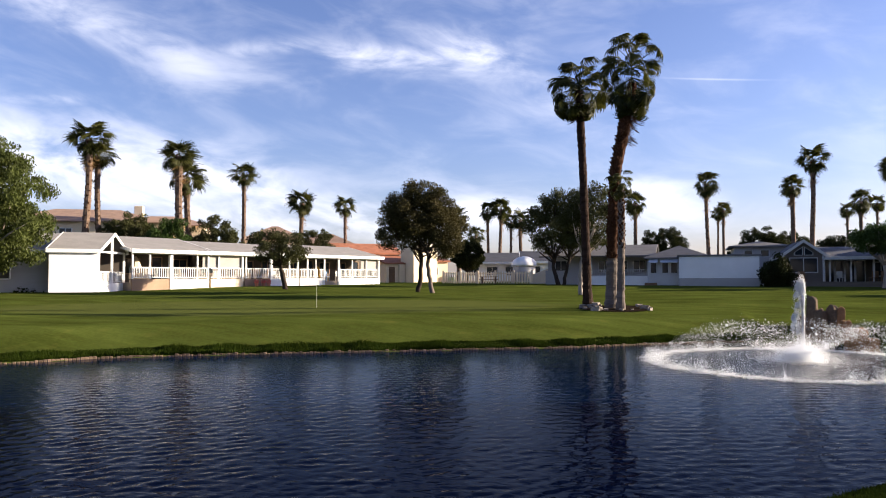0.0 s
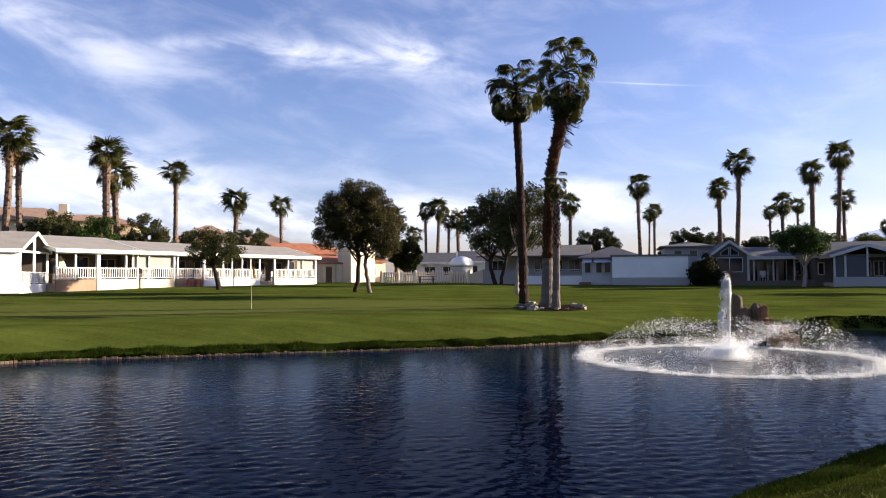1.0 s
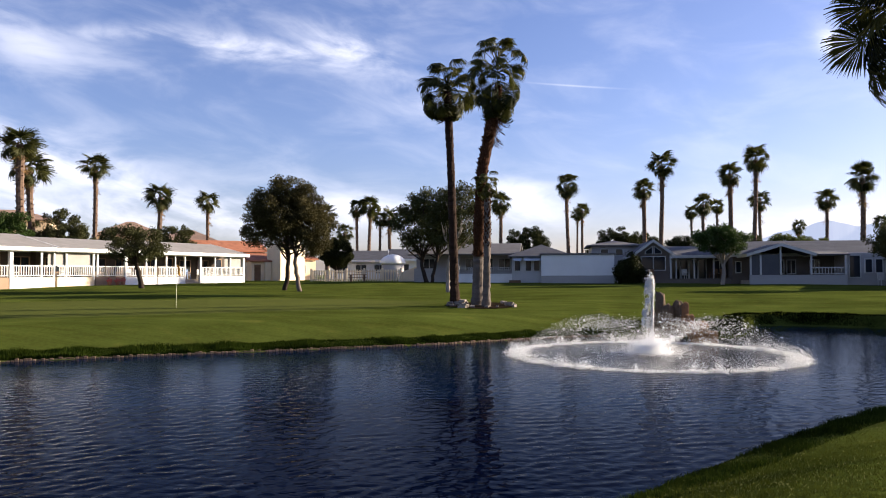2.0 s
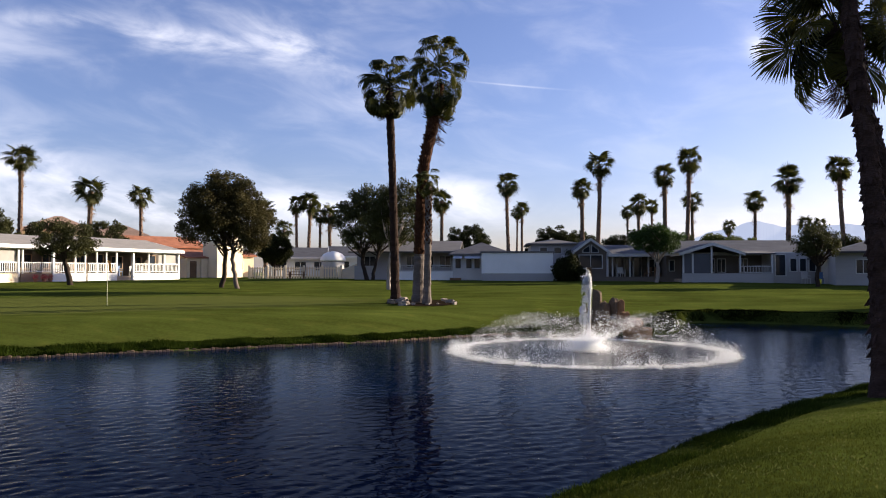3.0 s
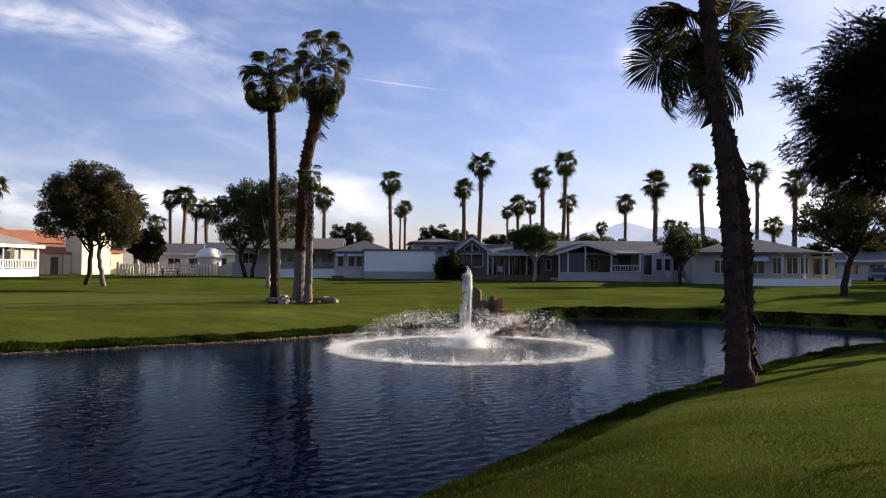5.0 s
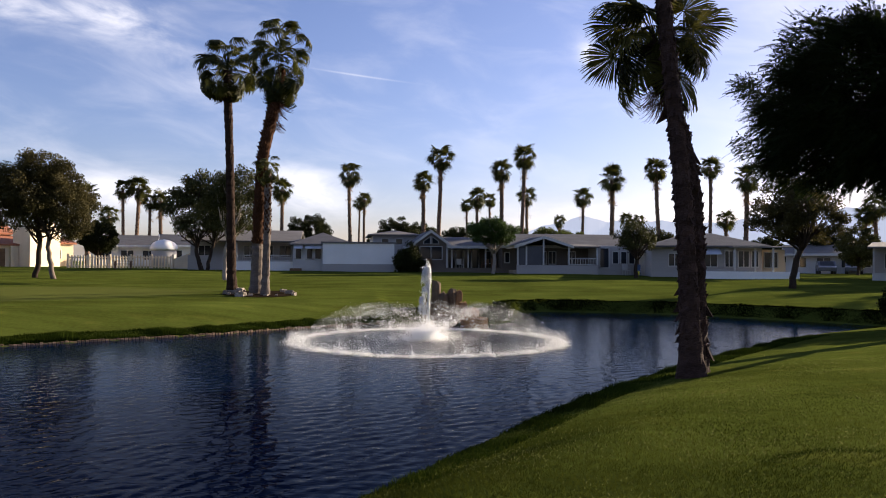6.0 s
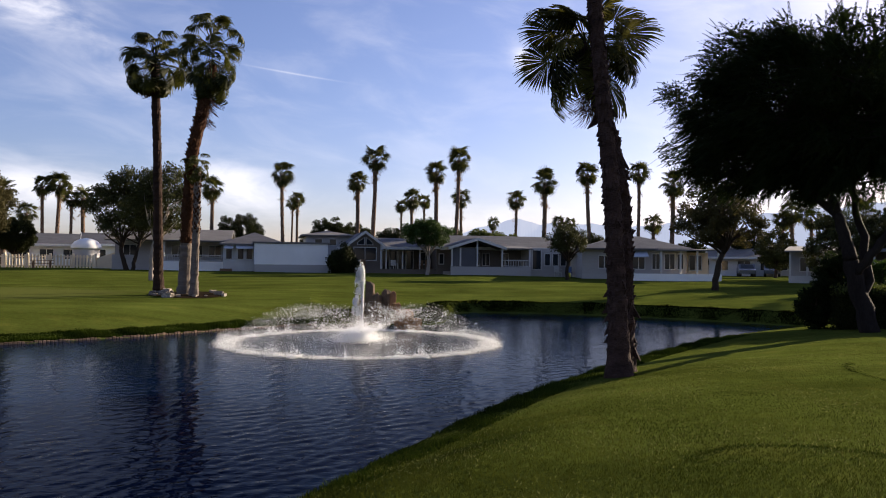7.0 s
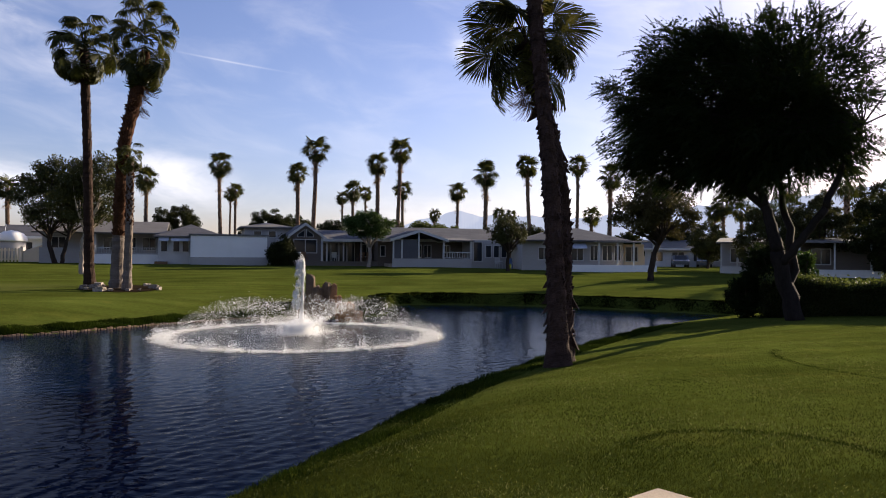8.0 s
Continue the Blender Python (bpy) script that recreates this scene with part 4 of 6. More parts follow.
SHINGLE = material("pale_shingle", (0.24, 0.225, 0.21), 0.9, 0.15, 1.0, 10.0, 0.5, 20.0, stretch=(1, 1, 4), spec=0.15)
SHINGLE_DARK = material("grey_shingle", (0.10, 0.10, 0.11), 0.9, 0.2, 1.0, 10.0, 0.5, 20.0, stretch=(1, 1, 4), spec=0.15)
ROOF_TAN = material("tan_roof_tile", (0.30, 0.20, 0.145), 0.9, 0.2, 1.2, 9.0, 0.6, 12.0, spec=0.15)
ROOF_RED = material("red_roof_tile", (0.32, 0.13, 0.075), 0.85, 0.3, 1.2, 6.0, 0.6, 10.0, spec=0.15)
GLASS = material("window_glass", (0.02, 0.024, 0.03), 0.06, 0.2, 0.6, 4.0, 0.0, spec=0.35)
SCREEN = material("porch_screen", (0.10, 0.10, 0.11), 0.7, 0.15, 0.8, 20.0, 0.0, spec=0.15)
AWNING = material("awning_cloth", (0.42, 0.45, 0.50), 0.8, 0.15, 1.5, 12.0, 0.0, spec=0.15)
BLIND = material("blind_cloth", (0.30, 0.28, 0.26), 0.8, 0.1, 1.0, 14.0, 0.0, spec=0.1)
BLUE = material("blue_paint", (0.07, 0.15, 0.32), 0.5, 0.15, 2.0, 14.0, 0.0)
WOOD = material("brown_wood", (0.16, 0.095, 0.055), 0.75, 0.3, 2.0, 20.0, 0.3, 30.0, stretch=(0.3, 0.3, 2), spec=0.15)
METAL = material("painted_metal", (0.45, 0.45, 0.46), 0.45, 0.1, 2.0, 20.0, 0.0, metal=0.3, spec=0.3)
CAR_DARK = material("car_paint_dark", (0.10, 0.11, 0.13), 0.25, 0.1, 1.0, 10.0, 0.0)
CAR_WHITE = material("car_paint_white", (0.72, 0.73, 0.75), 0.25, 0.05, 1.0, 10.0, 0.0)
RUBBER = material("tyre_rubber", (0.02, 0.02, 0.02), 0.9, 0.2, 3.0, 20.0, 0.2)
FLOWER = material("red_flowers", (0.45, 0.06, 0.05), 0.7, 0.5, 6.0, 40.0, 0.0)
CLAY = material("clay_pot", (0.38, 0.16, 0.09), 0.85, 0.2, 3.0, 20.0, 0.2)
CONCRETE = material("concrete", (0.36, 0.29, 0.22), 0.9, 0.2, 1.5, 20.0, 0.4, 40.0, spec=0.15)


def prism(profile, a, b, axis):
    """A profile in (across, z) drawn out from a to b along an axis."""
    n = len(profile)
    put = (lambda s, q: (s, q[0], q[1])) if axis == "x" else (lambda s, q: (q[0], s, q[1]))
    v = [put(a, q) for q in profile] + [put(b, q) for q in profile]
    f = [tuple(range(n)), tuple(range(2 * n - 1, n - 1, -1))] + [(i, i + n, (i + 1) % n + n, (i + 1) % n) for i in range(n)]
    return v, f


def solid(name, vf, mat, parent, label=""):
    ob = mesh_part(name, [tuple(p) for p in vf[0]], [tuple(f) for f in vf[1]], mat, parent, label)
    bm = bmesh.new()
    bm.from_mesh(ob.data)
    bmesh.ops.recalc_face_normals(bm, faces=bm.faces)
    bm.to_mesh(ob.data)
    bm.free()
    return ob


def gable_roof(parent, x0, x1, y0, y1, ze, zr, axis, mat, over=0.35, th=0.14, edge=None, ridge=0.5):
    lo, hi = (y0, y1) if axis == "x" else (x0, x1)
    mid = lo + (hi - lo) * ridge
    s1, s2 = (zr - ze) / (mid - lo), (zr - ze) / (hi - mid)
    top = [(lo - over, ze - over * s1 + th), (mid, zr + th), (hi + over, ze - over * s2 + th)]
    low = [(hi + over, ze - over * s2), (mid, zr), (lo - over, ze - over * s1)]
    a, b = (x0, x1) if axis == "x" else (y0, y1)
    roof = solid("roof", prism(top + low, a - over, b + over, axis), mat, parent)
    if edge:
        t2 = [(p, z + 0.02) for p, z in top]
        l2 = [(p, z - 0.10) for p, z in low]
        solid("rake_board", prism(t2 + l2, a - over - 0.05, a - over - 0.004, axis), edge, roof)
        solid("rake_board", prism(t2 + l2, b + over + 0.004, b + over + 0.05, axis), edge, roof)
        for q, z, d in ((top[0][0], top[0][1], -1), (top[2][0], top[2][1], 1)):
            c0, c1 = (q - 0.06, q - 0.004) if d < 0 else (q + 0.004, q + 0.06)
            dims = (a - over, b + over, c0, c1, z - th - 0.12, z + 0.02) if axis == "x" else (c0, c1, a - over, b + over, z - th - 0.12, z + 0.02)
            box("fascia", dims, edge, roof)
    return roof


def gable_wall(parent, x0, x1, y0, y1, ze, zr, axis, mat, ridge=0.5):
    lo, hi = (y0, y1) if axis == "x" else (x0, x1)
    a, b = (x0, x1) if axis == "x" else (y0, y1)
    tri = [(lo, ze), (hi, ze), (lo + (hi - lo) * ridge, zr - 0.005)]
    for s, e in ((a, a + 0.15), (b - 0.15, b)):
        solid("gable", prism(tri, s, e, axis), mat, parent)


def hip_roof(parent, x0, x1, y0, y1, ze, zr, mat, over=0.35, cut=0.45, th=0.12):
    x0, x1, y0, y1 = x0 - over, x1 + over, y0 - over, y1 + over
    w, d = x1 - x0, y1 - y0
    k = min(w, d) * cut
    r = ((x0 + k, (y0 + y1) / 2, zr), (x1 - k, (y0 + y1) / 2, zr)) if w >= d else (((x0 + x1) / 2, y0 + k, zr), ((x0 + x1) / 2, y1 - k, zr))
    c = [(x0, y0), (x1, y0), (x1, y1), (x0, y1)]
    v = [(*p, ze - th) for p in c] + [(*p, ze) for p in c] + list(r)
    f = [(3, 2, 1, 0), (0, 1, 5, 4), (1, 2, 6, 5), (2, 3, 7, 6), (3, 0, 4, 7)]
    f += [(4, 5, 9, 8), (5, 6, 9), (6, 7, 8, 9), (7, 4, 8)] if w >= d else [(4, 5, 8), (5, 6, 9, 8), (6, 7, 9), (7, 4, 8, 9)]
    return solid("roof", (v, f), mat, parent)


def window(parent, x, z, w, h, y, frame_mat, bars=1, cross=0, name="window", depth=0.06):
    """A window in a wall that faces -y, with its frame standing a little proud and a dark pane in it."""
    bm = bmesh.new()
    t = 0.07
    for d in ((x, x + t, z, z + h), (x + w - t, x + w, z, z + h), (x, x + w, z, z + t), (x, x + w, z + h - t, z + h)):
        add_box(bm, d[0], d[1], y - depth, y + 0.03, d[2], d[3])
    for i in range(bars):
        c = x + w * (i + 1) / (bars + 1)
        add_box(bm, c - 0.03, c + 0.03, y - depth + 0.01, y + 0.02, z + t, z + h - t)
    for i in range(cross):
        c = z + h * (i + 1) / (cross + 1)
        add_box(bm, x + t, x + w - t, y - depth + 0.012, y + 0.018, c - 0.025, c + 0.025)
    o = part(name, bm, frame_mat, parent)
    box("pane", (x + 0.03, x + w - 0.03, y - 0.012, y - 0.004, z + 0.03, z + h - 0.03), GLASS, o)
    return o


def railing(parent, x0, x1, y, z0, z1, mat, gap=0.19, along="x"):
    bm = bmesh.new()
    put = (lambda a, b, c, d, e, f: add_box(bm, a, b, c, d, e, f)) if along == "x" else (lambda a, b, c, d, e, f: add_box(bm, c, d, a, b, e, f))
    put(x0, x1, y - 0.035, y + 0.035, z1 - 0.07, z1)
    put(x0, x1, y - 0.025, y + 0.025, z0, z0 + 0.05)
    n = max(1, int((x1 - x0) / gap))
    for i in range(1, n):
        c = x0 + (x1 - x0) * i / n
        put(c - 0.022, c + 0.022, y - 0.018, y + 0.018, z0 + 0.05, z1 - 0.07)
    return part("railing", bm, mat, parent)


def post(parent, x, y, z0, z1, w, mat):
    return box("post", (x - w / 2, x + w / 2, y - w / 2, y + w / 2, z0, z1), mat, parent, bevel=0.01)


def turned(x, y, rz, sink=0.35):
    return pose(x, y, gz(x, y) - sink, 0, 0, rz)


def flower_pot(x, y, z):
    t = thing("flower_pot", pose(x, y, z), "clay pot of red flowers on a porch step", "flower pot", "pots of red flowers")
    mesh_part("pot", *tube([(0, 0, 0), (0, 0, 0.25), (0, 0, 0.28)], [0.11, 0.17, 0.18], 10), CLAY, t)
    v, f = leaves_at([(0, 0, 0.42)], [0.26], [160], 0.10, 5)
    mesh_part("blossom", v, f, FLOWER, t)


def patio_chair(x, y, z, rz, mat, label):
    t = thing("patio_chair", pose(x, y, z, 0, 0, rz), label, "chair", "porch chairs")
    box("seat", (-0.26, 0.26, -0.25, 0.25, 0.40, 0.45), mat, t, bevel=0.01)
    box("backrest", (-0.26, 0.26, 0.21, 0.26, 0.46, 0.95), mat, t, bevel=0.01)
    for a in (-0.23, 0.23):
        for b in (-0.22, 0.22):
            box("leg", (a - 0.02, a + 0.02, b - 0.02, b + 0.02, 0, 0.40), mat, t)
        box("armrest", (a - 0.03, a + 0.03, -0.25, 0.2, 0.62, 0.66), mat, t)


# the white row along the left of the lawn
ROW_X, ROW_Y, ROW_TURN = -40.15, 44.59, 74.42


def row_point(s, back):
    a = radians(ROW_TURN)
    return ROW_X + s * math.cos(a) - back * math.sin(a), ROW_Y + s * math.sin(a) + back * math.cos(a)


def porch_home(s0, s1, label, sections, posts, ridge, wall_mat, deep=9.0, porch=2.6, group="white homes along the lawn"):
    """A home with a covered porch along its front. sections: (from, to, material of the low wall, with railing)."""
    x, y = row_point(s0, 0)
    base = 1.40
    h = thing("house", pose(x, y, base, 0, 0, ROW_TURN), label, "house", group)
    w = s1 - s0
    low = -0.5
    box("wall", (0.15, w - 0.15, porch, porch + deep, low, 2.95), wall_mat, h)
    box("porch_floor", (0.05, w - 0.05, 0.12, porch - 0.01, low, 0.55), CONCRETE, h)
    gable_roof(h, 0.0, w, -0.1, porch + deep, 2.98, ridge, "x", SHINGLE, 0.25, 0.14, WHITE, 0.42)
    gable_wall(h, 0.1, w - 0.1, porch, porch + deep, 2.951, 2.98 + (ridge - 2.98) * 0.8, "x", wall_mat, 0.4)
    box("beam", (0.05, w - 0.05, 0.0, 0.16, 2.72, 2.93), WHITE, h)
    for a, b, mat, rails in sections:
        box("low_wall", (a - s0, b - s0, 0.0, 0.11, low, 0.82), mat, h)
        if rails:
            railing(h, a - s0 + 0.04, b - s0 - 0.04, 0.055, 0.92, 1.72, WHITE)
    for p, t in posts:
        post(h, p - s0, 0.08, 0.56 if t < 0.2 else 0.0, 2.72, t, WHITE)
    k = 0
    q = 0.9
    while q < w - 1.6:
        if k % 3 == 1:
            window(h, q, 0.56, 1.0, 2.05, porch, TAN, 0, 0, "door")
            q += 1.9
        else:
            window(h, q, 1.2, 1.5, 1.25, porch, TAN, 1)
            q += 2.5
        k += 1
    return h


def left_row():
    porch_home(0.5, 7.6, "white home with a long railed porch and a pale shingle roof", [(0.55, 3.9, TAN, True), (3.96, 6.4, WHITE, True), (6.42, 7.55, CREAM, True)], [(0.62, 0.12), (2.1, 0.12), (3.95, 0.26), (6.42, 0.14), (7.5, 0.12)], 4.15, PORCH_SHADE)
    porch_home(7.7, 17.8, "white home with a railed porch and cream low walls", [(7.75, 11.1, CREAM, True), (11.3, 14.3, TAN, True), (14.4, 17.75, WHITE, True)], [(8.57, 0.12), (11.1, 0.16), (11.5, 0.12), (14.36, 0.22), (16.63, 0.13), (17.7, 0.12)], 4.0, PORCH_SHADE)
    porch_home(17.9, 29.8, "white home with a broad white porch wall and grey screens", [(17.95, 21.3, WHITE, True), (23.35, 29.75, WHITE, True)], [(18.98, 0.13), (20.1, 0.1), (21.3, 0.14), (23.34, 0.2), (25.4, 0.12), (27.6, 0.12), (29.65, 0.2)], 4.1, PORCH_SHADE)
    for a, b in ((7.05, 8.5), (8.65, 11.0), (26.9, 29.55)):
        x, y = row_point(a, 0.2)
        t = thing("roller_blind", pose(x, y, 1.40 + 1.78, 0, 0, ROW_TURN), "grey roll-down blind in a porch opening", "blind", "porch blinds")
        box("cloth", (0, b - a, 0, 0.02, 0.0, 0.92), BLIND, t)
        box("bottom_bar", (0, b - a, -0.015, 0.035, -0.05, 0.0), TRIM, t)
    x, y = row_point(1.9, 1.6)
    t = thing("parasol", pose(x, y, 1.40 + 0.55), "half-folded cream parasol on a porch", "parasol")
    mesh_part("pole", *tube([(0, 0, 0), (0, 0, 2.2)], [0.02, 0.02], 8), WOOD, t)
    mesh_part("canopy", *tube([(0, 0, 1.15), (0, 0, 1.2), (0, 0, 1.7), (0, 0, 2.05)], [0.44, 0.42, 0.24, 0.03], 8), CREAM, t)
    x, y = row_point(22.9, 1.3)
    patio_chair(x, y, 1.40 + 0.55, 70, BLUE, "blue patio chair on a porch")
    for s in (12.2, 13.0, 13.6):
        x, y = row_point(s, -0.5)
        flower_pot(x, y, gz(x, y) - 0.02)
    for s, back, turn in ((5.0, 1.3, 70), (9.4, 1.2, 90), (16.0, 1.4, 60), (24.6, 1.2, 80), (26.2, 1.3, 100)):
        x, y = row_point(s, back)
        patio_chair(x, y, 1.40 + 0.55, turn, WHITE, "white patio chair on a porch")

    # the room with the screened gable at the head of the row
    x, y = polar(-43.70, 57.0)
    r = thing("house", pose(x, y, gz(x, y) - 0.3, 0, 0, 45), "white home with a blank sunlit wall and a screened gable porch", "house", "white homes along the lawn")
    deep = 4.6
    box("wall", (-3.1, -0.02, 0.0, 0.15, 0, 3.2), WHITE, r)
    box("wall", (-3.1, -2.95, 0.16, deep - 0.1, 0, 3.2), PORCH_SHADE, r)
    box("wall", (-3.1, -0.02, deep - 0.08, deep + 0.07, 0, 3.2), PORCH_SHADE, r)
    box("porch_wall", (-0.14, 0.0, 0.16, deep - 0.1, 0, 0.9), WHITE, r)
    box("porch_floor", (-2.94, -0.15, 0.16, deep - 0.1, 0, 0.6), CONCRETE, r)
    gable_roof(r, -3.1, 0.0, 0.0, deep, 3.22, 4.45, "x", SHINGLE, 0.12, 0.12, WHITE)
    for c in (0.1, deep / 2, deep - 0.1):
        post(r, -0.07, c, 0.9, 3.2 if c != deep / 2 else 4.35, 0.13, WHITE)
    box("beam", (-0.12, -0.02, 0.1, deep - 0.1, 3.06, 3.2), WHITE, r)
    railing(r, 0.2, deep - 0.2, -0.07, 0.95, 1.75, WHITE, 0.2, "y")
    box("wall", (-9.5, -3.12, 1.2, 9.0, 0, 3.2), SIDING, r)
    gable_roof(r, -9.5, -3.12, 1.2, 9.0, 3.22, 4.5, "x", SHINGLE, 0.25, 0.14, WHITE)
    window(r, -7.5, 1.2, 1.6, 1.2, 1.2, WHITE)
    # the plot is not square: the side walls follow the row
    lean = Matrix(((1, 0.42, 0, 0), (0, 1, 0, 0), (0, 0, 1, 0), (0, 0, 0, 1)))
    for o in r.children_recursive:
        o.data.transform(lean)


left_row()


def behind_row():
    """Two-storey tan homes, the tile-roofed hall and the pool yard beyond the row."""
    for az, dist, w, d, ze, zr, turn, label in ((-44.4, 100, 17, 11, 8.9, 10.7, 35, "large tan two-storey house with a hipped tile roof"), (-39.4, 110, 12, 9, 9.4, 10.9, 30, "tan two-storey house with a tile roof"),
                                                (-31.6, 112, 8, 8, 7.8, 9.9, 30, "tan house with a dark gable"), (-27.8, 118, 9, 8, 7.4, 9.2, 20, "tan house with a low tile roof")):
        x, y = polar(az, dist)
        h = thing("house", turned(x, y, turn), label, "house", "tan homes behind")
        box("wall", (-w / 2, w / 2, -d / 2, d / 2, 0, ze - 1.4), CREAM, h)
        hip_roof(h, -w / 2, w / 2, -d / 2, d / 2, ze - 1.4, zr - 1.4, ROOF_TAN, 0.6)
        for k in range(3):
            window(h, -w / 2 + 1 + k * w / 3.2, ze - 3.4, 1.4, 1.2, -d / 2, WHITE)
        if az == -39.4:
            box("chimney", (-3.6, -2.5, -2.2, -1.2, ze - 1.2, zr - 0.2), CREAM, h, bevel=0.05)
    # hall with red roof tiles
    x, y = polar(-23.2, 92)
    h = thing("house", turned(x, y, 46), "cream stucco hall with a red tile roof", "house")
    box("wall", (0.0, 4.2, 0.0, 5.0, 0, 2.6), CREAM, h)
    box("wall", (-4.5, 4.0, 5.02, 11.0, 0, 4.1), CREAM, h)
    gable_roof(h, -4.5, 4.0, 5.02, 11.0, 4.11, 5.3, "x", ROOF_RED, 0.4, 0.18)
    gable_wall(h, -4.4, 3.9, 5.02, 11.0, 4.101, 5.1, "x", CREAM)
    solid("roof", prism([(-0.35, 2.62), (4.98, 3.7), (4.98, 3.86), (-0.35, 2.78)], -0.3, 4.4, "x"), ROOF_RED, h)
    for dims in ((-3.0, 1.2, -1.2, 1.2, 0, 4.7), (-0.75, 0.75, -0.75, 0.75, 4.71, 5.3)):
        o = box("tower", dims, CREAM, h, bevel=0.06)
        o.matrix_basis = pose(5.4, 0.4, 0, 0, 0, 18)
    box("wall", (6.12, 9.6, 2.0, 6.0, 0, 3.0), CREAM, h)
    gable_roof(h, 6.12, 9.6, 2.0, 6.0, 3.02, 3.6, "x", ROOF_RED, 0.3, 0.16)
    box("door", (0.35, 1.15, -0.05, 0.02, 0.2, 2.3), WOOD, h, "rust-brown door", bevel=0.01)
    box("column", (1.6, 2.4, -0.35, -0.01, 0, 2.55), CREAM, h, bevel=0.03)
    window(h, 7.2, 1.2, 1.0, 1.2, 2.0, WHITE)
    # pool fence
    x, y = polar(-18.8, 84)
    x1, y1 = polar(-12.0, 80)
    L = math.hypot(x1 - x, y1 - y)
    f = thing("fence", pose(x, y, gz(x, y) - 0.1, 0, 0, math.degrees(math.atan2(y1 - y, x1 - x))), "cream picket fence round a pool yard", "fence")
    n = int(L / 0.30)
    for k in range(n):
        c = L * k / n
        box("picket", (c, c + 0.16, 0, 0.04, 0.0, 1.35), CREAM, f)
    for k in range(6):
        post(f, L * k / 5, 0.02, 0, 1.5, 0.18, CREAM)
    box("rail", (0, L, 0.045, 0.09, 1.1, 1.2), CREAM, f)
    box("rail", (0, L, 0.045, 0.09, 0.25, 0.35), CREAM, f)
    w = thing("garden_wall", pose(x1, y1, gz(x1, y1) - 0.1, 0, 0, 2), "cream stucco garden wall", "wall")
    solid("wall_body", prism([(0.1, 0), (3.2, 0), (3.2, 1.9), (1.8, 1.7), (0.1, 1.1)], 0, 0.2, "y"), CREAM, w)
    # white dome tent in the yard
    x, y = polar(-12.6, 92)
    d = thing("pavilion", pose(x, y, gz(x, y)), "white domed canvas pavilion", "tent")
    mesh_part("wall", *tube([(0, 0, 0), (0, 0, 2.05)], [1.4, 1.4], 14), SIDING, d, "grey canvas side wall", smooth=True)
    pts = [(1.56, 2.0), (1.58, 2.1), (1.48, 2.45), (1.15, 2.85), (0.6, 3.1), (0.02, 3.2)]
    mesh_part("canopy", *tube([(0, 0, z) for _, z in pts], [r for r, _ in pts], 14), WHITE, d, smooth=True)
    # low white houses behind the yard
    for az, dist, wd, label in ((-14.6, 104, 10, "low white house with a grey roof"), (-10.4, 98, 8, "grey low house behind the trees")):
        x, y = polar(az, dist)
        h = thing("house", turned(x, y, -az), label, "house", "far homes")
        box("wall", (-wd / 2, wd / 2, 0, 6, 0, 3.0), WHITE, h)
        gable_roof(h, -wd / 2, wd / 2, -0.5, 6, 3.02, 4.3, "x", SHINGLE_DARK, 0.4, 0.12, WHITE)
        for k in range(3):
            window(h, -wd / 2 + 0.8 + k * 2.6, 1.1, 1.6, 1.3, 0.0, WHITE)
    # picnic table
    x, y = polar(-15.3, 79)
    t = thing("picnic_table", pose(x, y, gz(x, y), 0, 0, 10), "brown wooden picnic table by the fence", "table")
    box("tabletop", (-0.95, 0.95, -0.38, 0.38, 0.70, 0.76), WOOD, t)
    for s in (-1, 1):
        box("bench", (-0.95, 0.95, s * 0.68 - 0.14, s * 0.68 + 0.14, 0.42, 0.47), WOOD, t)
        box("leg", (s * 0.7 - 0.05, s * 0.7 + 0.05, -0.75, 0.75, 0.34, 0.41), WOOD, t)
        for q in (-0.4, 0.4):
            box("leg", (s * 0.7 - 0.05, s * 0.7 + 0.05, q - 0.05, q + 0.05, 0, 0.69), WOOD, t)


behind_row()


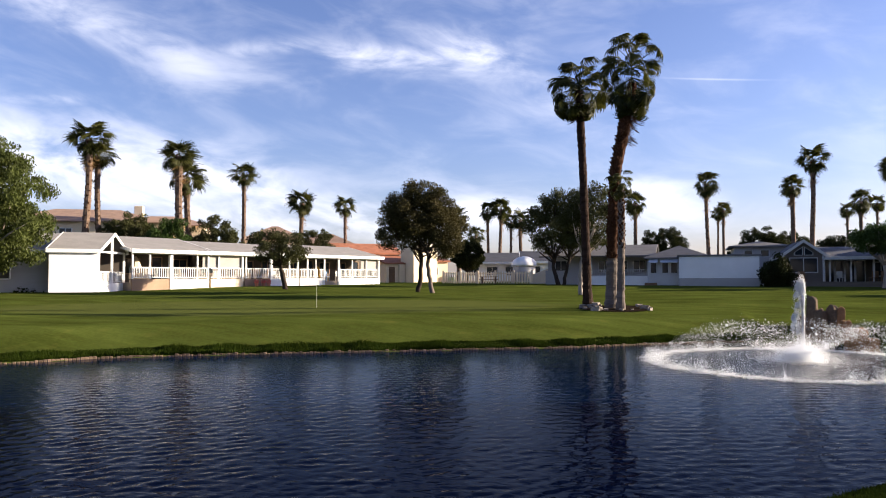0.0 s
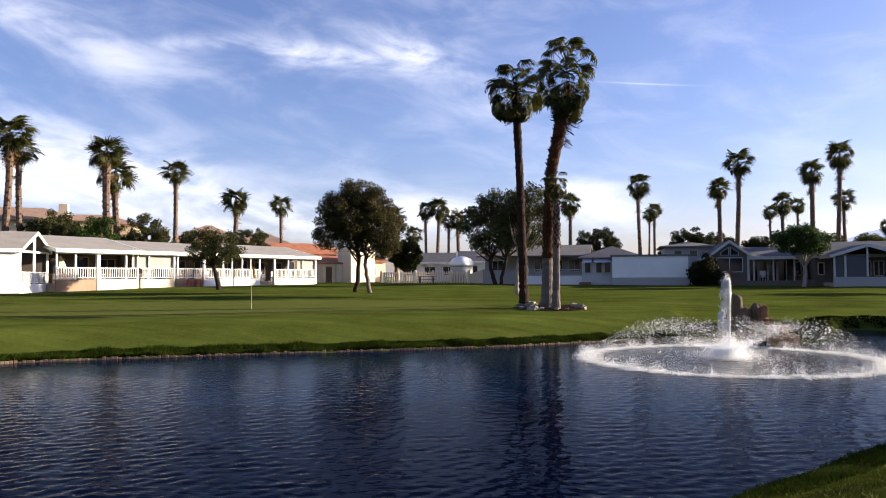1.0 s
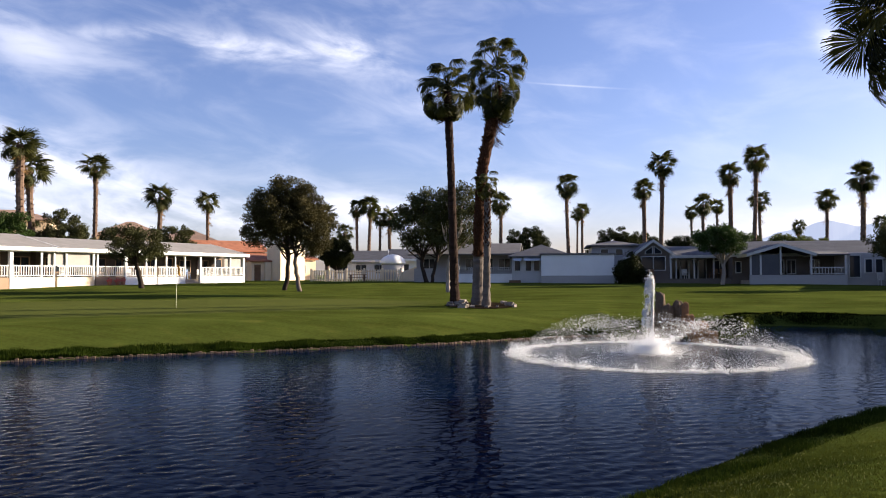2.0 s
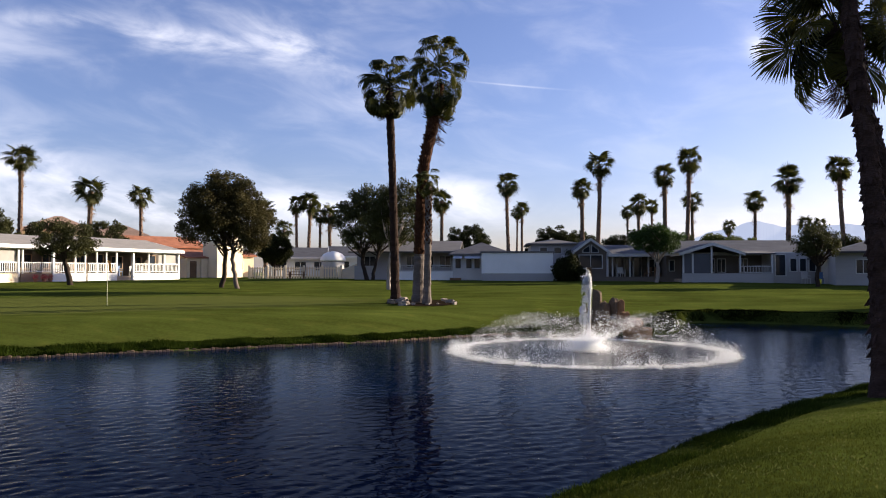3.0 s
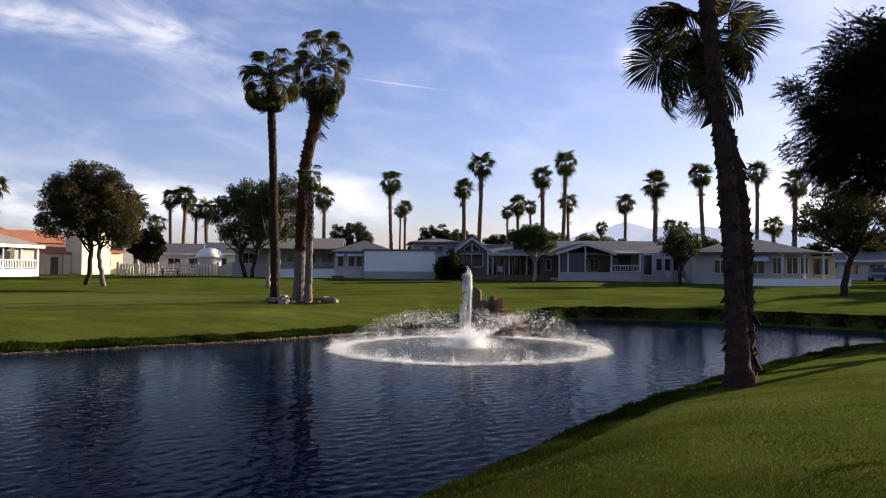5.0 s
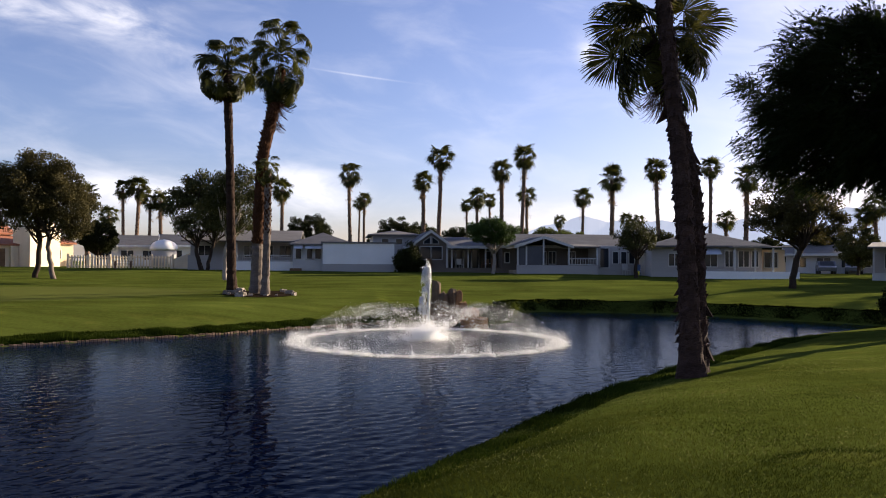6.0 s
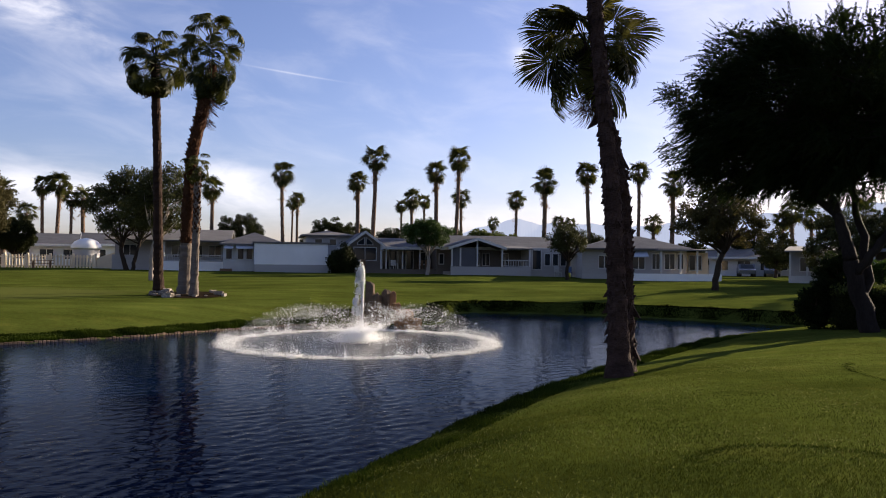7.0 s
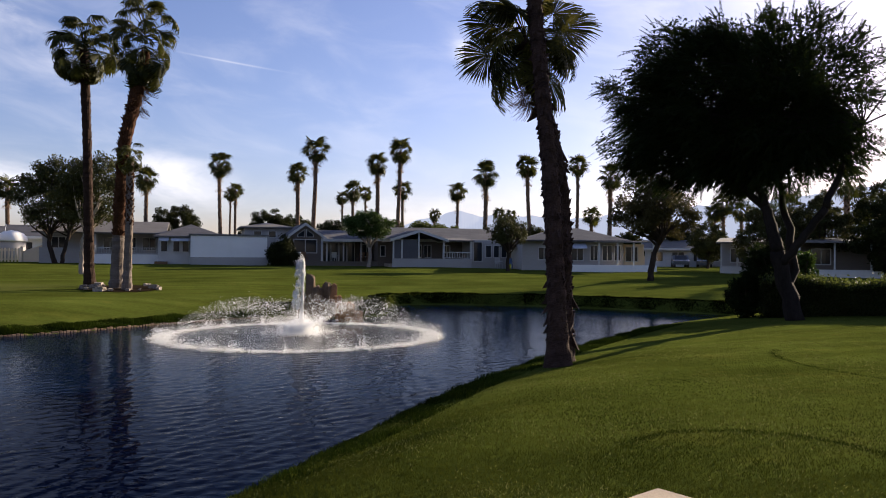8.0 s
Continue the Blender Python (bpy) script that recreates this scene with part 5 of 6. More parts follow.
def right_homes():
    # home behind the tall palms
    h = thing("house", pose(-9.4, 70, 1.2), "grey home with a white deck wall", "house", "homes behind the far lawn")
    box("deck_wall", (0, 5.6, 0, 0.15, 0.0, 1.15), WHITE, h)
    railing(h, 0.05, 5.5, 0.075, 1.2, 1.75, METAL, 0.2)
    box("deck_floor", (0, 5.6, 0.16, 2.9, 0, 0.75), CONCRETE, h)
    box("wall", (-4.5, 5.6, 3.0, 10, 0, 3.0), SIDING, h)
    gable_roof(h, -4.5, 5.6, 0.4, 10, 3.0, 4.1, "x", SHINGLE_MID, 0.3, 0.13, None, 0.5)
    for c in (0.1, 2.8, 5.4):
        post(h, c, 0.4, 1.16, 2.85, 0.12, TRIM)
    for c in (-3.8, 0.4, 2.0, 3.7):
        window(h, c, 1.5, 1.2, 1.2, 3.0, TRIM)
    box("wall", (-4.4, -0.1, 1.2, 1.35, 0, 1.7), SIDING, h)

    # home with the blank pale panel wall
    h = thing("house", pose(-1.4, 67, 1.2), "pale home with a blank carport wall and grey roof", "house", "homes behind the far lawn")
    box("panel_wall", (0, 6.4, 0, 0.18, 0.95, 2.80), WHITE, h)
    box("skirting", (0.0, 6.4, -0.03, 0.17, 0.0, 0.94), SIDING, h)
    box("cap", (-0.15, 6.6, -0.12, 0.32, 2.81, 2.95), SHINGLE_MID, h)
    box("carport_roof", (-0.1, 6.5, 0.34, 4.0, 2.75, 2.87), SHINGLE_MID, h)
    box("post", (6.62, 6.72, 0.0, 0.1, 0.0, 0.8), TRIM, h)
    box("wall", (-2.7, -0.02, 1.5, 9.5, 0.0, 2.75), TRIM, h)
    hip_roof(h, -2.7, 2.6, 1.5, 9.5, 2.78, 3.9, SHINGLE_MID, 0.35)
    for c in (-2.5, -1.5, -0.75):
        window(h, c, 1.35, 0.62, 1.1, 1.5, TRIM, 0)
        solid("awning", prism([(0.8, 2.3), (1.47, 2.62), (1.47, 2.67), (0.8, 2.36)], c - 0.08, c + 0.7, "x"), AWNING, h)
    box("steps", (-2.9, -1.9, 0.4, 1.48, 0, 0.55), WOOD, h)

    # home with the glazed gable
    h = thing("house", pose(6.6, 66, 1.15), "grey home with a glazed gable and a covered terrace", "house", "homes behind the far lawn")
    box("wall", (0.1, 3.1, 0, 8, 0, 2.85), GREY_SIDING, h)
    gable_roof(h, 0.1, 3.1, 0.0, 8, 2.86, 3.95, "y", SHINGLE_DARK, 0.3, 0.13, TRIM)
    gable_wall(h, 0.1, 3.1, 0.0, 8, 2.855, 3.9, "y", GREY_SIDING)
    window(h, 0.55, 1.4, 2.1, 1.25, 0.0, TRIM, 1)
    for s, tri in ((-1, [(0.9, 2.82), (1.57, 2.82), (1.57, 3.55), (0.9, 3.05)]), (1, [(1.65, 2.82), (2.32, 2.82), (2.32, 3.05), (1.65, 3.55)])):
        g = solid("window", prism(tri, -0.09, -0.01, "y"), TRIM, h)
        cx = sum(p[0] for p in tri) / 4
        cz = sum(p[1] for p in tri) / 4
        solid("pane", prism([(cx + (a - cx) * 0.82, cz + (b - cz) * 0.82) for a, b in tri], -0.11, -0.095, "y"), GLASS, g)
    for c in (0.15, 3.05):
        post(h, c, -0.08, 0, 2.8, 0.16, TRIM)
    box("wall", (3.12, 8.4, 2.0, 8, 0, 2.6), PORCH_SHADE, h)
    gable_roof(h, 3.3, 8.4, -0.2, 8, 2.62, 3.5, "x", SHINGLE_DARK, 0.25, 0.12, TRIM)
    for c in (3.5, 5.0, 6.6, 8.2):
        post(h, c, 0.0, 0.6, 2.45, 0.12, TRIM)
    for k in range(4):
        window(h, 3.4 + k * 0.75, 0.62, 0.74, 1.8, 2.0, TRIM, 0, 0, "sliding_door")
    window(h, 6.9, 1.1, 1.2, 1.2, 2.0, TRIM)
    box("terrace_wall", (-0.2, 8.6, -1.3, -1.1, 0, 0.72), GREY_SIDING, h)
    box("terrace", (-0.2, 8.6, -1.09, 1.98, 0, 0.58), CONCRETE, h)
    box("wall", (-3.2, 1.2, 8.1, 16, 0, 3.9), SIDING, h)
    hip_roof(h, -3.2, 1.2, 8.1, 16, 3.95, 4.45, SHINGLE_MID, 0.5)
    for c in (-2.4, -1.0):
        window(h, c, 2.9, 0.8, 0.7, 8.1, TRIM, 0)
    for dx, turn, mat, label in ((4.3, 20, TRIM, "white lounge chair on a terrace"), (7.4, 160, WOOD, "dark wooden chair on a terrace"), (6.6, -40, WOOD, "dark wooden chair on a terrace"), (1.4, 10, WOOD, "dark wooden chair on a terrace")):
        patio_chair(6.6 + dx, 66 + 0.2 - (1.0 if dx < 2 else 0), 1.15 + 0.58, turn, mat, label)

    # home with the screened gable porch
    h = thing("house", pose(15.0, 61.5, 1.0), "grey-white home with a screened gable porch", "house", "homes behind the far lawn")
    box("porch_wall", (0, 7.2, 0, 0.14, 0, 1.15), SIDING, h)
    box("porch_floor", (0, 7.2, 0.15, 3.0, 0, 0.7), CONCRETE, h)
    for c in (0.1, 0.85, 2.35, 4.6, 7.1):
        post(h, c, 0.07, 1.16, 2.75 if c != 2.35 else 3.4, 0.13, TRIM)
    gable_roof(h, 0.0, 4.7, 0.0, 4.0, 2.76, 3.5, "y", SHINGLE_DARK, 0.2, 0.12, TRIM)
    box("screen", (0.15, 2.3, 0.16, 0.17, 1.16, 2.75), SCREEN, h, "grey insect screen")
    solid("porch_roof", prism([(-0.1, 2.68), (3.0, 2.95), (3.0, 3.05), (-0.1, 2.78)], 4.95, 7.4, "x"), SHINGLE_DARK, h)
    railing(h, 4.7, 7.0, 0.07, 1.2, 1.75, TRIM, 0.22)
    # wall behind the porch: darker siding puts the porch shade into its colour
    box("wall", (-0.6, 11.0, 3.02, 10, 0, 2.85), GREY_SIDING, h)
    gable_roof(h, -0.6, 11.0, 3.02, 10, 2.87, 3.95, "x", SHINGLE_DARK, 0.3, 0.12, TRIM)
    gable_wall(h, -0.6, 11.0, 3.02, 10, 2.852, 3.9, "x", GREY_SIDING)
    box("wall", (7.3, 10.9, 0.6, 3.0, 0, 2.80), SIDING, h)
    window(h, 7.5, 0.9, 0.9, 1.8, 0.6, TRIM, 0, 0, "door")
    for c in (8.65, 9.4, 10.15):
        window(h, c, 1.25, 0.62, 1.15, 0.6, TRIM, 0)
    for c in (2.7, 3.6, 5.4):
        window(h, c, 1.2, 0.75, 1.2, 3.02, TRIM, 1)
    patio_chair(15 + 9.6, 61.2, gz(24.6, 61.2), 10, TRIM, "white garden chair on the lawn")
    patio_chair(15 + 10.6, 61.1, gz(25.6, 61.1), -15, BLUE, "blue garden chair on the lawn")
    window(h, -0.4, 1.3, 0.5, 1.0, 3.02, TRIM, 0)

    # pale home beyond the near palm
    h = thing("house", pose(25.6, 55.6, 0.8, 0, 0, -17), "pale home with a hipped roof and white terrace", "house", "homes behind the far lawn")
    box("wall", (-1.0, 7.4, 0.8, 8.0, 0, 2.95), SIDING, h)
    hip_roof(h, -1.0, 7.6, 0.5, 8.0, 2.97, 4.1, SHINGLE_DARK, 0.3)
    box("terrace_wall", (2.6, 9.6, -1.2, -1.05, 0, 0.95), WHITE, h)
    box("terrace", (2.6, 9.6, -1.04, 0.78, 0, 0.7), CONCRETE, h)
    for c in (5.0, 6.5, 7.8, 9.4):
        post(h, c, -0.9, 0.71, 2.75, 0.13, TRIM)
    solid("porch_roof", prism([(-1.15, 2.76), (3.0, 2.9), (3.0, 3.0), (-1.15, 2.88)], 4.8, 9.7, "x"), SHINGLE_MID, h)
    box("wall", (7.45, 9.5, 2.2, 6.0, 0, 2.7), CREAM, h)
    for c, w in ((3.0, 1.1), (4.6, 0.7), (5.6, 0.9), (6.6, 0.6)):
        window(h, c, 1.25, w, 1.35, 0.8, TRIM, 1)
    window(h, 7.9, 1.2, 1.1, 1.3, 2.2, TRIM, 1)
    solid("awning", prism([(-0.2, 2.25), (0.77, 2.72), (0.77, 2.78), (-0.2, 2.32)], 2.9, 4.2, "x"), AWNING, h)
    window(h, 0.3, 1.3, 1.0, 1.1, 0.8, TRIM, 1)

    # white trellis shed with dark openings, between two homes
    s = thing("shed", pose(26.2, 60.8, 1.0), "white garden screen with small dark openings", "shed")
    box("wall", (0.0, 1.8, 0.0, 1.4, 0, 2.0), TRIM, s)
    for k in range(9):
        a, b = 0.2 + (k % 3) * 0.55, 0.5 + (k // 3) * 0.45
        box("opening", (a, a + 0.22, -0.015, -0.003, b, b + 0.22), GLASS, s)
    box("roof", (-1.2, 2.2, -0.6, 1.6, 2.25, 2.36), SHINGLE_DARK, s)
    for c in (-1.1, 2.1):
        post(s, c, -0.5, 0, 2.25, 0.1, TRIM)

    # far street: low homes, carports and parked cars
    for az, dist, wd, z, mat, label in ((35.2, 96, 8, 2.6, TRIM, "low white home on the far street"), (37.9, 104, 9, 2.7, SIDING, "low pale home on the far street"), (33.9, 112, 9, 2.9, CREAM, "low cream home on the far street")):
        x, y = polar(az, dist)
        h = thing("house", turned(x, y, -az), label, "house", "far homes")
        box("wall", (-wd / 2, wd / 2, 0, 6, 0, z), mat, h)
        gable_roof(h, -wd / 2, wd / 2, -0.8, 6, z + 0.02, z + 1.0, "x", SHINGLE_MID, 0.4, 0.12, TRIM)
        for k in range(3):
            window(h, -wd / 2 + 0.7 + k * 2.5, 1.0, 1.5, 1.2, 0, TRIM)
    # porch home behind the hedge
    for az, dist, wd, mat, label in ((40.3, 64, 5.0, SIDING, "shaded home with a white post porch"), (47.6, 58, 9.0, GREY_SIDING, "grey home behind the hedge")):
        x, y = polar(az, dist)
        h = thing("house", turned(x, y, -az), label, "house", "homes behind the far lawn")
        box("wall", (-wd / 2, wd / 2, 2.2, 8, 0, 2.9), mat, h)
        solid("roof", prism([(-0.3, 2.75), (8.2, 3.3), (8.2, 3.42), (-0.3, 2.87)], -wd / 2 - 0.3, wd / 2 + 0.3, "x"), SHINGLE_MID, h)
        box("porch_wall", (-wd / 2, wd / 2, 0, 0.14, 0, 0.9), TRIM, h)
        for k in range(5):
            post(h, -wd / 2 + 0.1 + k * (wd - 0.2) / 4, 0.07, 0.91, 2.74, 0.11, TRIM)
        for k in range(2):
            window(h, -wd / 2 + 0.7 + k * wd / 2, 1.2, 1.3, 1.2, 2.2, TRIM)


right_homes()


def car(x, y, rz, paint, label):
    c = thing("car", pose(x, y, gz(x, y), 0, 0, rz), label, "car", "parked cars")
    side = [(-2.2, 0.35), (2.2, 0.35), (2.25, 0.75), (1.3, 0.95), (0.7, 1.42), (-1.2, 1.45), (-1.9, 0.98), (-2.25, 0.85)]
    body = prism(side, -0.85, 0.85, "y")
    solid("body", body, paint, c)
    for s in (-1, 1):
        w = solid("window", prism([(1.1, 0.97), (0.65, 1.36), (-1.15, 1.38), (-1.6, 1.0)], s * 0.853, s * 0.862, "y"), GLASS, c)
        for q in (-1.4, 1.4):
            mesh_part("wheel", *tube([(q, s * 0.62, 0.32), (q, s * 0.88, 0.32)], [0.32, 0.32], 14), RUBBER, c)
    solid("windscreen", ([(1.28, -0.7, 0.98), (1.28, 0.7, 0.98), (0.74, 0.65, 1.40), (0.74, -0.65, 1.40), (1.30, -0.7, 0.99), (1.30, 0.7, 0.99), (0.76, 0.65, 1.415), (0.76, -0.65, 1.415)],
                         [(0, 1, 2, 3), (4, 5, 6, 7), (0, 1, 5, 4), (1, 2, 6, 5), (2, 3, 7, 6), (3, 0, 4, 7)]), GLASS, c)


for az, dist, turn, paint, label in ((37.0, 94, -127, CAR_DARK, "dark parked car on the far street"), (35.3, 92, -120, CAR_DARK, "dark parked car beside a white home"), (39.0, 95, -129, CAR_WHITE, "white parked car on the far street")):
    cx, cy = polar(az, dist)
    car(cx, cy, turn, paint, label)


def mountains():
    """The far range; the haze of distance is put in as a blue glow."""
    m = bpy.data.materials.new("distant_range")
    m.use_nodes = True
    b = m.node_tree.nodes["Principled BSDF"]
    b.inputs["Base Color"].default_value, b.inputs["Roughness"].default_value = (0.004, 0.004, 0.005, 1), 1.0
    b.inputs["Emission Color"].default_value, b.inputs["Emission Strength"].default_value = RANGE_HAZE_GLOW, 1.0
    peaks = ((14.6, 2.5), (17.0, 3.15), (18.2, 3.5), (19.4, 3.45), (20.8, 3.15), (22.6, 3.3), (27.3, 2.9), (33, 3.6), (38, 3.9), (43, 4.4), (47, 5.0), (52, 4.6), (60, 3.0))
    n = 240
    v, f = [], []
    rnd = random.Random(4)
    for k in range(n + 1):
        az = 11 + 52 * k / n
        el = np.interp(az, [11] + [p[0] for p in peaks] + [63], [0.6] + [p[1] for p in peaks] + [0.5])
        el += 0.08 * math.sin(az * 2.1) + 0.03 * math.sin(az * 5.7 + 1)
        x, y = polar(az, 3600)
        x2, y2 = polar(az, 4200)
        v += [(x, y, -20), ((x + x2) / 2, (y + y2) / 2, EYE_Z + 3900 * math.tan(radians(el))), (x2, y2, -20)]
        if k:
            i = 3 * k
            f += [(i - 3, i, i + 1, i - 2), (i - 2, i + 1, i + 2, i - 1)]
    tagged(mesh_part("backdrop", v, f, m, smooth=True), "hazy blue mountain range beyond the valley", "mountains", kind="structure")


RANGE_HAZE_GLOW = (0.185, 0.21, 0.285, 1)
mountains()


# ---- pond edge, fountain, rocks and small things ----
DROPS = material("white_water", (0.93, 0.94, 0.95), 0.35, 0.05, 2.0, 20.0, 0.0, translucent=0.5)
STAKE = material("edging_timber", (0.15, 0.105, 0.070), 0.9, 0.4, 3.0, 25.0, 0.4, 30.0, random_tone=0.6, spec=0.05)
ROCK = material("brown_rock", (0.125, 0.088, 0.058), 0.9, 0.35, 2.5, 16.0, 0.8, 12.0, random_tone=0.3, spec=0.1)
ROCK_PALE = material("tan_rock", (0.24, 0.13, 0.065), 0.9, 0.3, 2.5, 16.0, 0.8, 12.0, spec=0.1)
PEBBLE = material("pale_stone", (0.26, 0.22, 0.18), 0.85, 0.3, 4.0, 20.0, 0.5, 20.0, random_tone=0.6, spec=0.1)
MULCH = material("dark_mulch", (0.022, 0.016, 0.011), 0.95, 0.4, 5.0, 30.0, 0.8, 30.0, spec=0.0)
FLAG = material("orange_flag", (0.42, 0.24, 0.05), 0.8, 0.15, 3.0, 20.0, 0.0, translucent=0.3, spec=0.1)
POLE = material("pale_pole", (0.45, 0.45, 0.32), 0.5, 0.1, 3.0, 20.0, 0.0)
NOZZLE = material("dark_plastic", (0.03, 0.03, 0.035), 0.5, 0.2, 3.0, 20.0, 0.0)
CLIPPING = material("dry_clippings", (0.20, 0.20, 0.07), 0.9, 0.3, 3.0, 20.0, 0.0, translucent=0.35, spec=0.0)


def droplets(p, size, seed, stretch=None):
    """Small four-sided drops of water at each point."""
    rng = np.random.default_rng(seed)
    n = len(p)
    s = (np.asarray(size) * rng.lognormal(0, 0.45, n))[:, None, None]
    o = np.array([(1, 1, 1), (-1, -1, 1), (-1, 1, -1), (1, -1, -1)], float) * 0.8
    v = np.asarray(p)[:, None, :] + o[None] * s
    if stretch is not None:
        v[:, 0, 2] += stretch
        v[:, 2, 2] -= stretch
    f = np.array([(0, 1, 2), (0, 3, 1), (0, 2, 3), (1, 3, 2)])
    return v.reshape(-1, 3), (f[None] + 4 * np.arange(n)[:, None, None]).reshape(-1, 3)


def flecks(p, size, seed):
    """The finest spray: one tiny three-cornered fleck at each point, turned at random."""
    rng = np.random.default_rng(seed)
    s = (size * rng.lognormal(0, 0.4, len(p)))[:, None, None]
    v = np.asarray(p)[:, None, :] + rng.normal(size=(len(p), 3, 3)) * s
    return v.reshape(-1, 3), np.arange(3 * len(p)).reshape(-1, 3)


def fountain():
    cx, cy, ring = 2.62, 21.75, 3.95
    t = thing("fountain", pose(cx, cy, 0), "pond fountain with a tall jet and white spray ring", "fountain")
    mesh_part("float", *tube([(0, 0, -0.25), (0, 0, 0.03), (0, 0, 0.07)], [0.45, 0.42, 0.2], 16), NOZZLE, t)
    mesh_part("nozzle", *tube([(0, 0, 0.05), (0, 0, 0.3), (0, 0, 0.34)], [0.09, 0.07, 0.05], 12), NOZZLE, t)
    rng = np.random.default_rng(9)

    def out(a, r, z):
        return np.column_stack([np.cos(a) * r, np.sin(a) * r, z])

    def stuff(name, vf, label):
        o = mesh_part(name, *vf, DROPS, t, label)
        o["kind"] = "stuff"

    # the arcs: each drop flies from the nozzle and lands near the ring; drops gather in strings and clots
    def flight(n, seed, spread):
        g = np.random.default_rng(seed)
        a, u = g.uniform(0, 2 * math.pi, n), g.uniform(0.30, 1.0, n)
        a += 0.05 * np.sin(19 * a) + 0.03 * np.sin(47 * a)
        land = ring * g.normal(0.985, 0.03, n)
        top = 0.80 + 0.10 * np.sin(5 * a + 1.0) + g.normal(0, 0.07, n)
        z = 0.3 * (1 - u) + 3.72 * top * u * (1 - u)
        p = out(a, land * u, z) + g.normal(size=(n, 3)) * spread
        keep = (z > 0.42) | (g.random(n) < 0.25)
        return p[keep]

    stuff("spray", droplets(flight(9000, 11, 0.05), 0.0032, 1), "fine drops flying in a low dome")
    stuff("coarse_spray", droplets(flight(3000, 12, 0.06), 0.0072, 6), "larger glinting drops in the dome")
    # the ring where they fall, thicker in some places
    n = 90000
    a = rng.uniform(0, 2 * math.pi, n)
    a += 0.07 * np.sin(7 * a) + 0.035 * np.sin(23 * a) + 0.012 * np.sin(61 * a)
    r = ring * (1 - np.abs(rng.normal(0, 0.045, n)) ** 1.05) + rng.normal(0, 0.11, n)
    z = np.abs(rng.normal(0, 0.02, n)) + 0.003 + np.abs(rng.normal(0, 0.13, n)) * (rng.random(n) < 0.25)
    stuff("splash_ring", droplets(out(a, r, z), 0.0042, 2), "white ring of splashing drops")
    # mist and foam strewn over the water inside
    n = 8000
    a, r = rng.uniform(0, 2 * math.pi, n), ring * rng.random(n) ** 0.75
    stuff("foam", droplets(out(a, r, np.full(n, 0.003) + 0.22 * rng.random(n) ** 2.5), 0.0030, 3), "fine mist over the water")
    # the mound of white water, and the thin cone of water that leaves the nozzle
    n = 95000
    a = rng.uniform(0, 2 * math.pi, n)
    r = np.abs(rng.normal(0, 0.30, n)) * np.where(rng.random(n) < 0.3, 2.2, 1.0)
    z = 0.02 + np.abs(rng.normal(0, 1.0, n)) * 0.26 * np.exp(-0.7 * r)
    m = 70000
    b, u = rng.uniform(0, 2 * math.pi, m), rng.random(m) ** 1.4
    q = 0.05 + 1.45 * u
    cone = 0.14 + 0.40 * q + 0.12 * q * np.cos(b + 0.45) + rng.normal(0, 0.02 + 0.03 * q, m)
    keep = rng.random(m) < np.exp(-1.2 * q)
    p = np.concatenate([out(a, r, z), out(b, q, np.abs(cone))[keep]])
    stuff("white_water", flecks(p, 0.0046, 4), "dense white mist round the nozzle")
    # the jet: a slim column, a bulging head and clots that fall beside it
    n = 5200
    u = rng.random(n)
    z = 0.3 + 1.85 * u
    w = 0.010 + 0.012 * u
    p = np.column_stack([rng.normal(0, 1, n) * w + 0.04, rng.normal(0, 1, n) * w, z])
    h = rng.normal(size=(2000, 3)) * np.array([0.042, 0.042, 0.10]) + np.array([0.0, 0, 2.02])
    m = 2000
    k = rng.integers(0, 22, m)
    clot = np.column_stack([rng.uniform(-0.26, -0.02, 22), rng.uniform(-0.08, 0.08, 22), rng.uniform(0.8, 2.05, 22)])
    clot[:, 0] *= 0.35 + 0.75 * (2.2 - clot[:, 2]) / 1.4
    c = clot[k] + rng.normal(size=(m, 3)) * np.array([0.022, 0.022, 0.05])
    q = np.column_stack([rng.normal(-0.05, 0.07, 400), rng.normal(0, 0.07, 400), rng.uniform(0.5, 2.2, 400)])
    stuff("jet", droplets(np.concatenate([p, h, c, q]), 0.0068, 5, 0.008), "tall white jet of water")


fountain()


def stone_mesh(size, seed, cuts=2, rough=0.16):
    """A rough block with worn edges."""
    bm = bmesh.new()
    bmesh.ops.create_cube(bm, size=1.0)
    bmesh.ops.bevel(bm, geom=bm.edges[:], offset=0.12, segments=2, affect="EDGES", profile=0.6)
    bmesh.ops.subdivide_edges(bm, edges=[e for e in bm.edges if e.calc_length() > 0.4], cuts=cuts, use_grid_fill=True)
    for v in bm.verts:
        k = noise.noise_vector(v.co * 2.3 + Vector((seed * 3.7, seed, 0)))
        v.co += k * rough
        v.co = Vector((v.co.x * size[0], v.co.y * size[1], v.co.z * size[2]))
    return bm


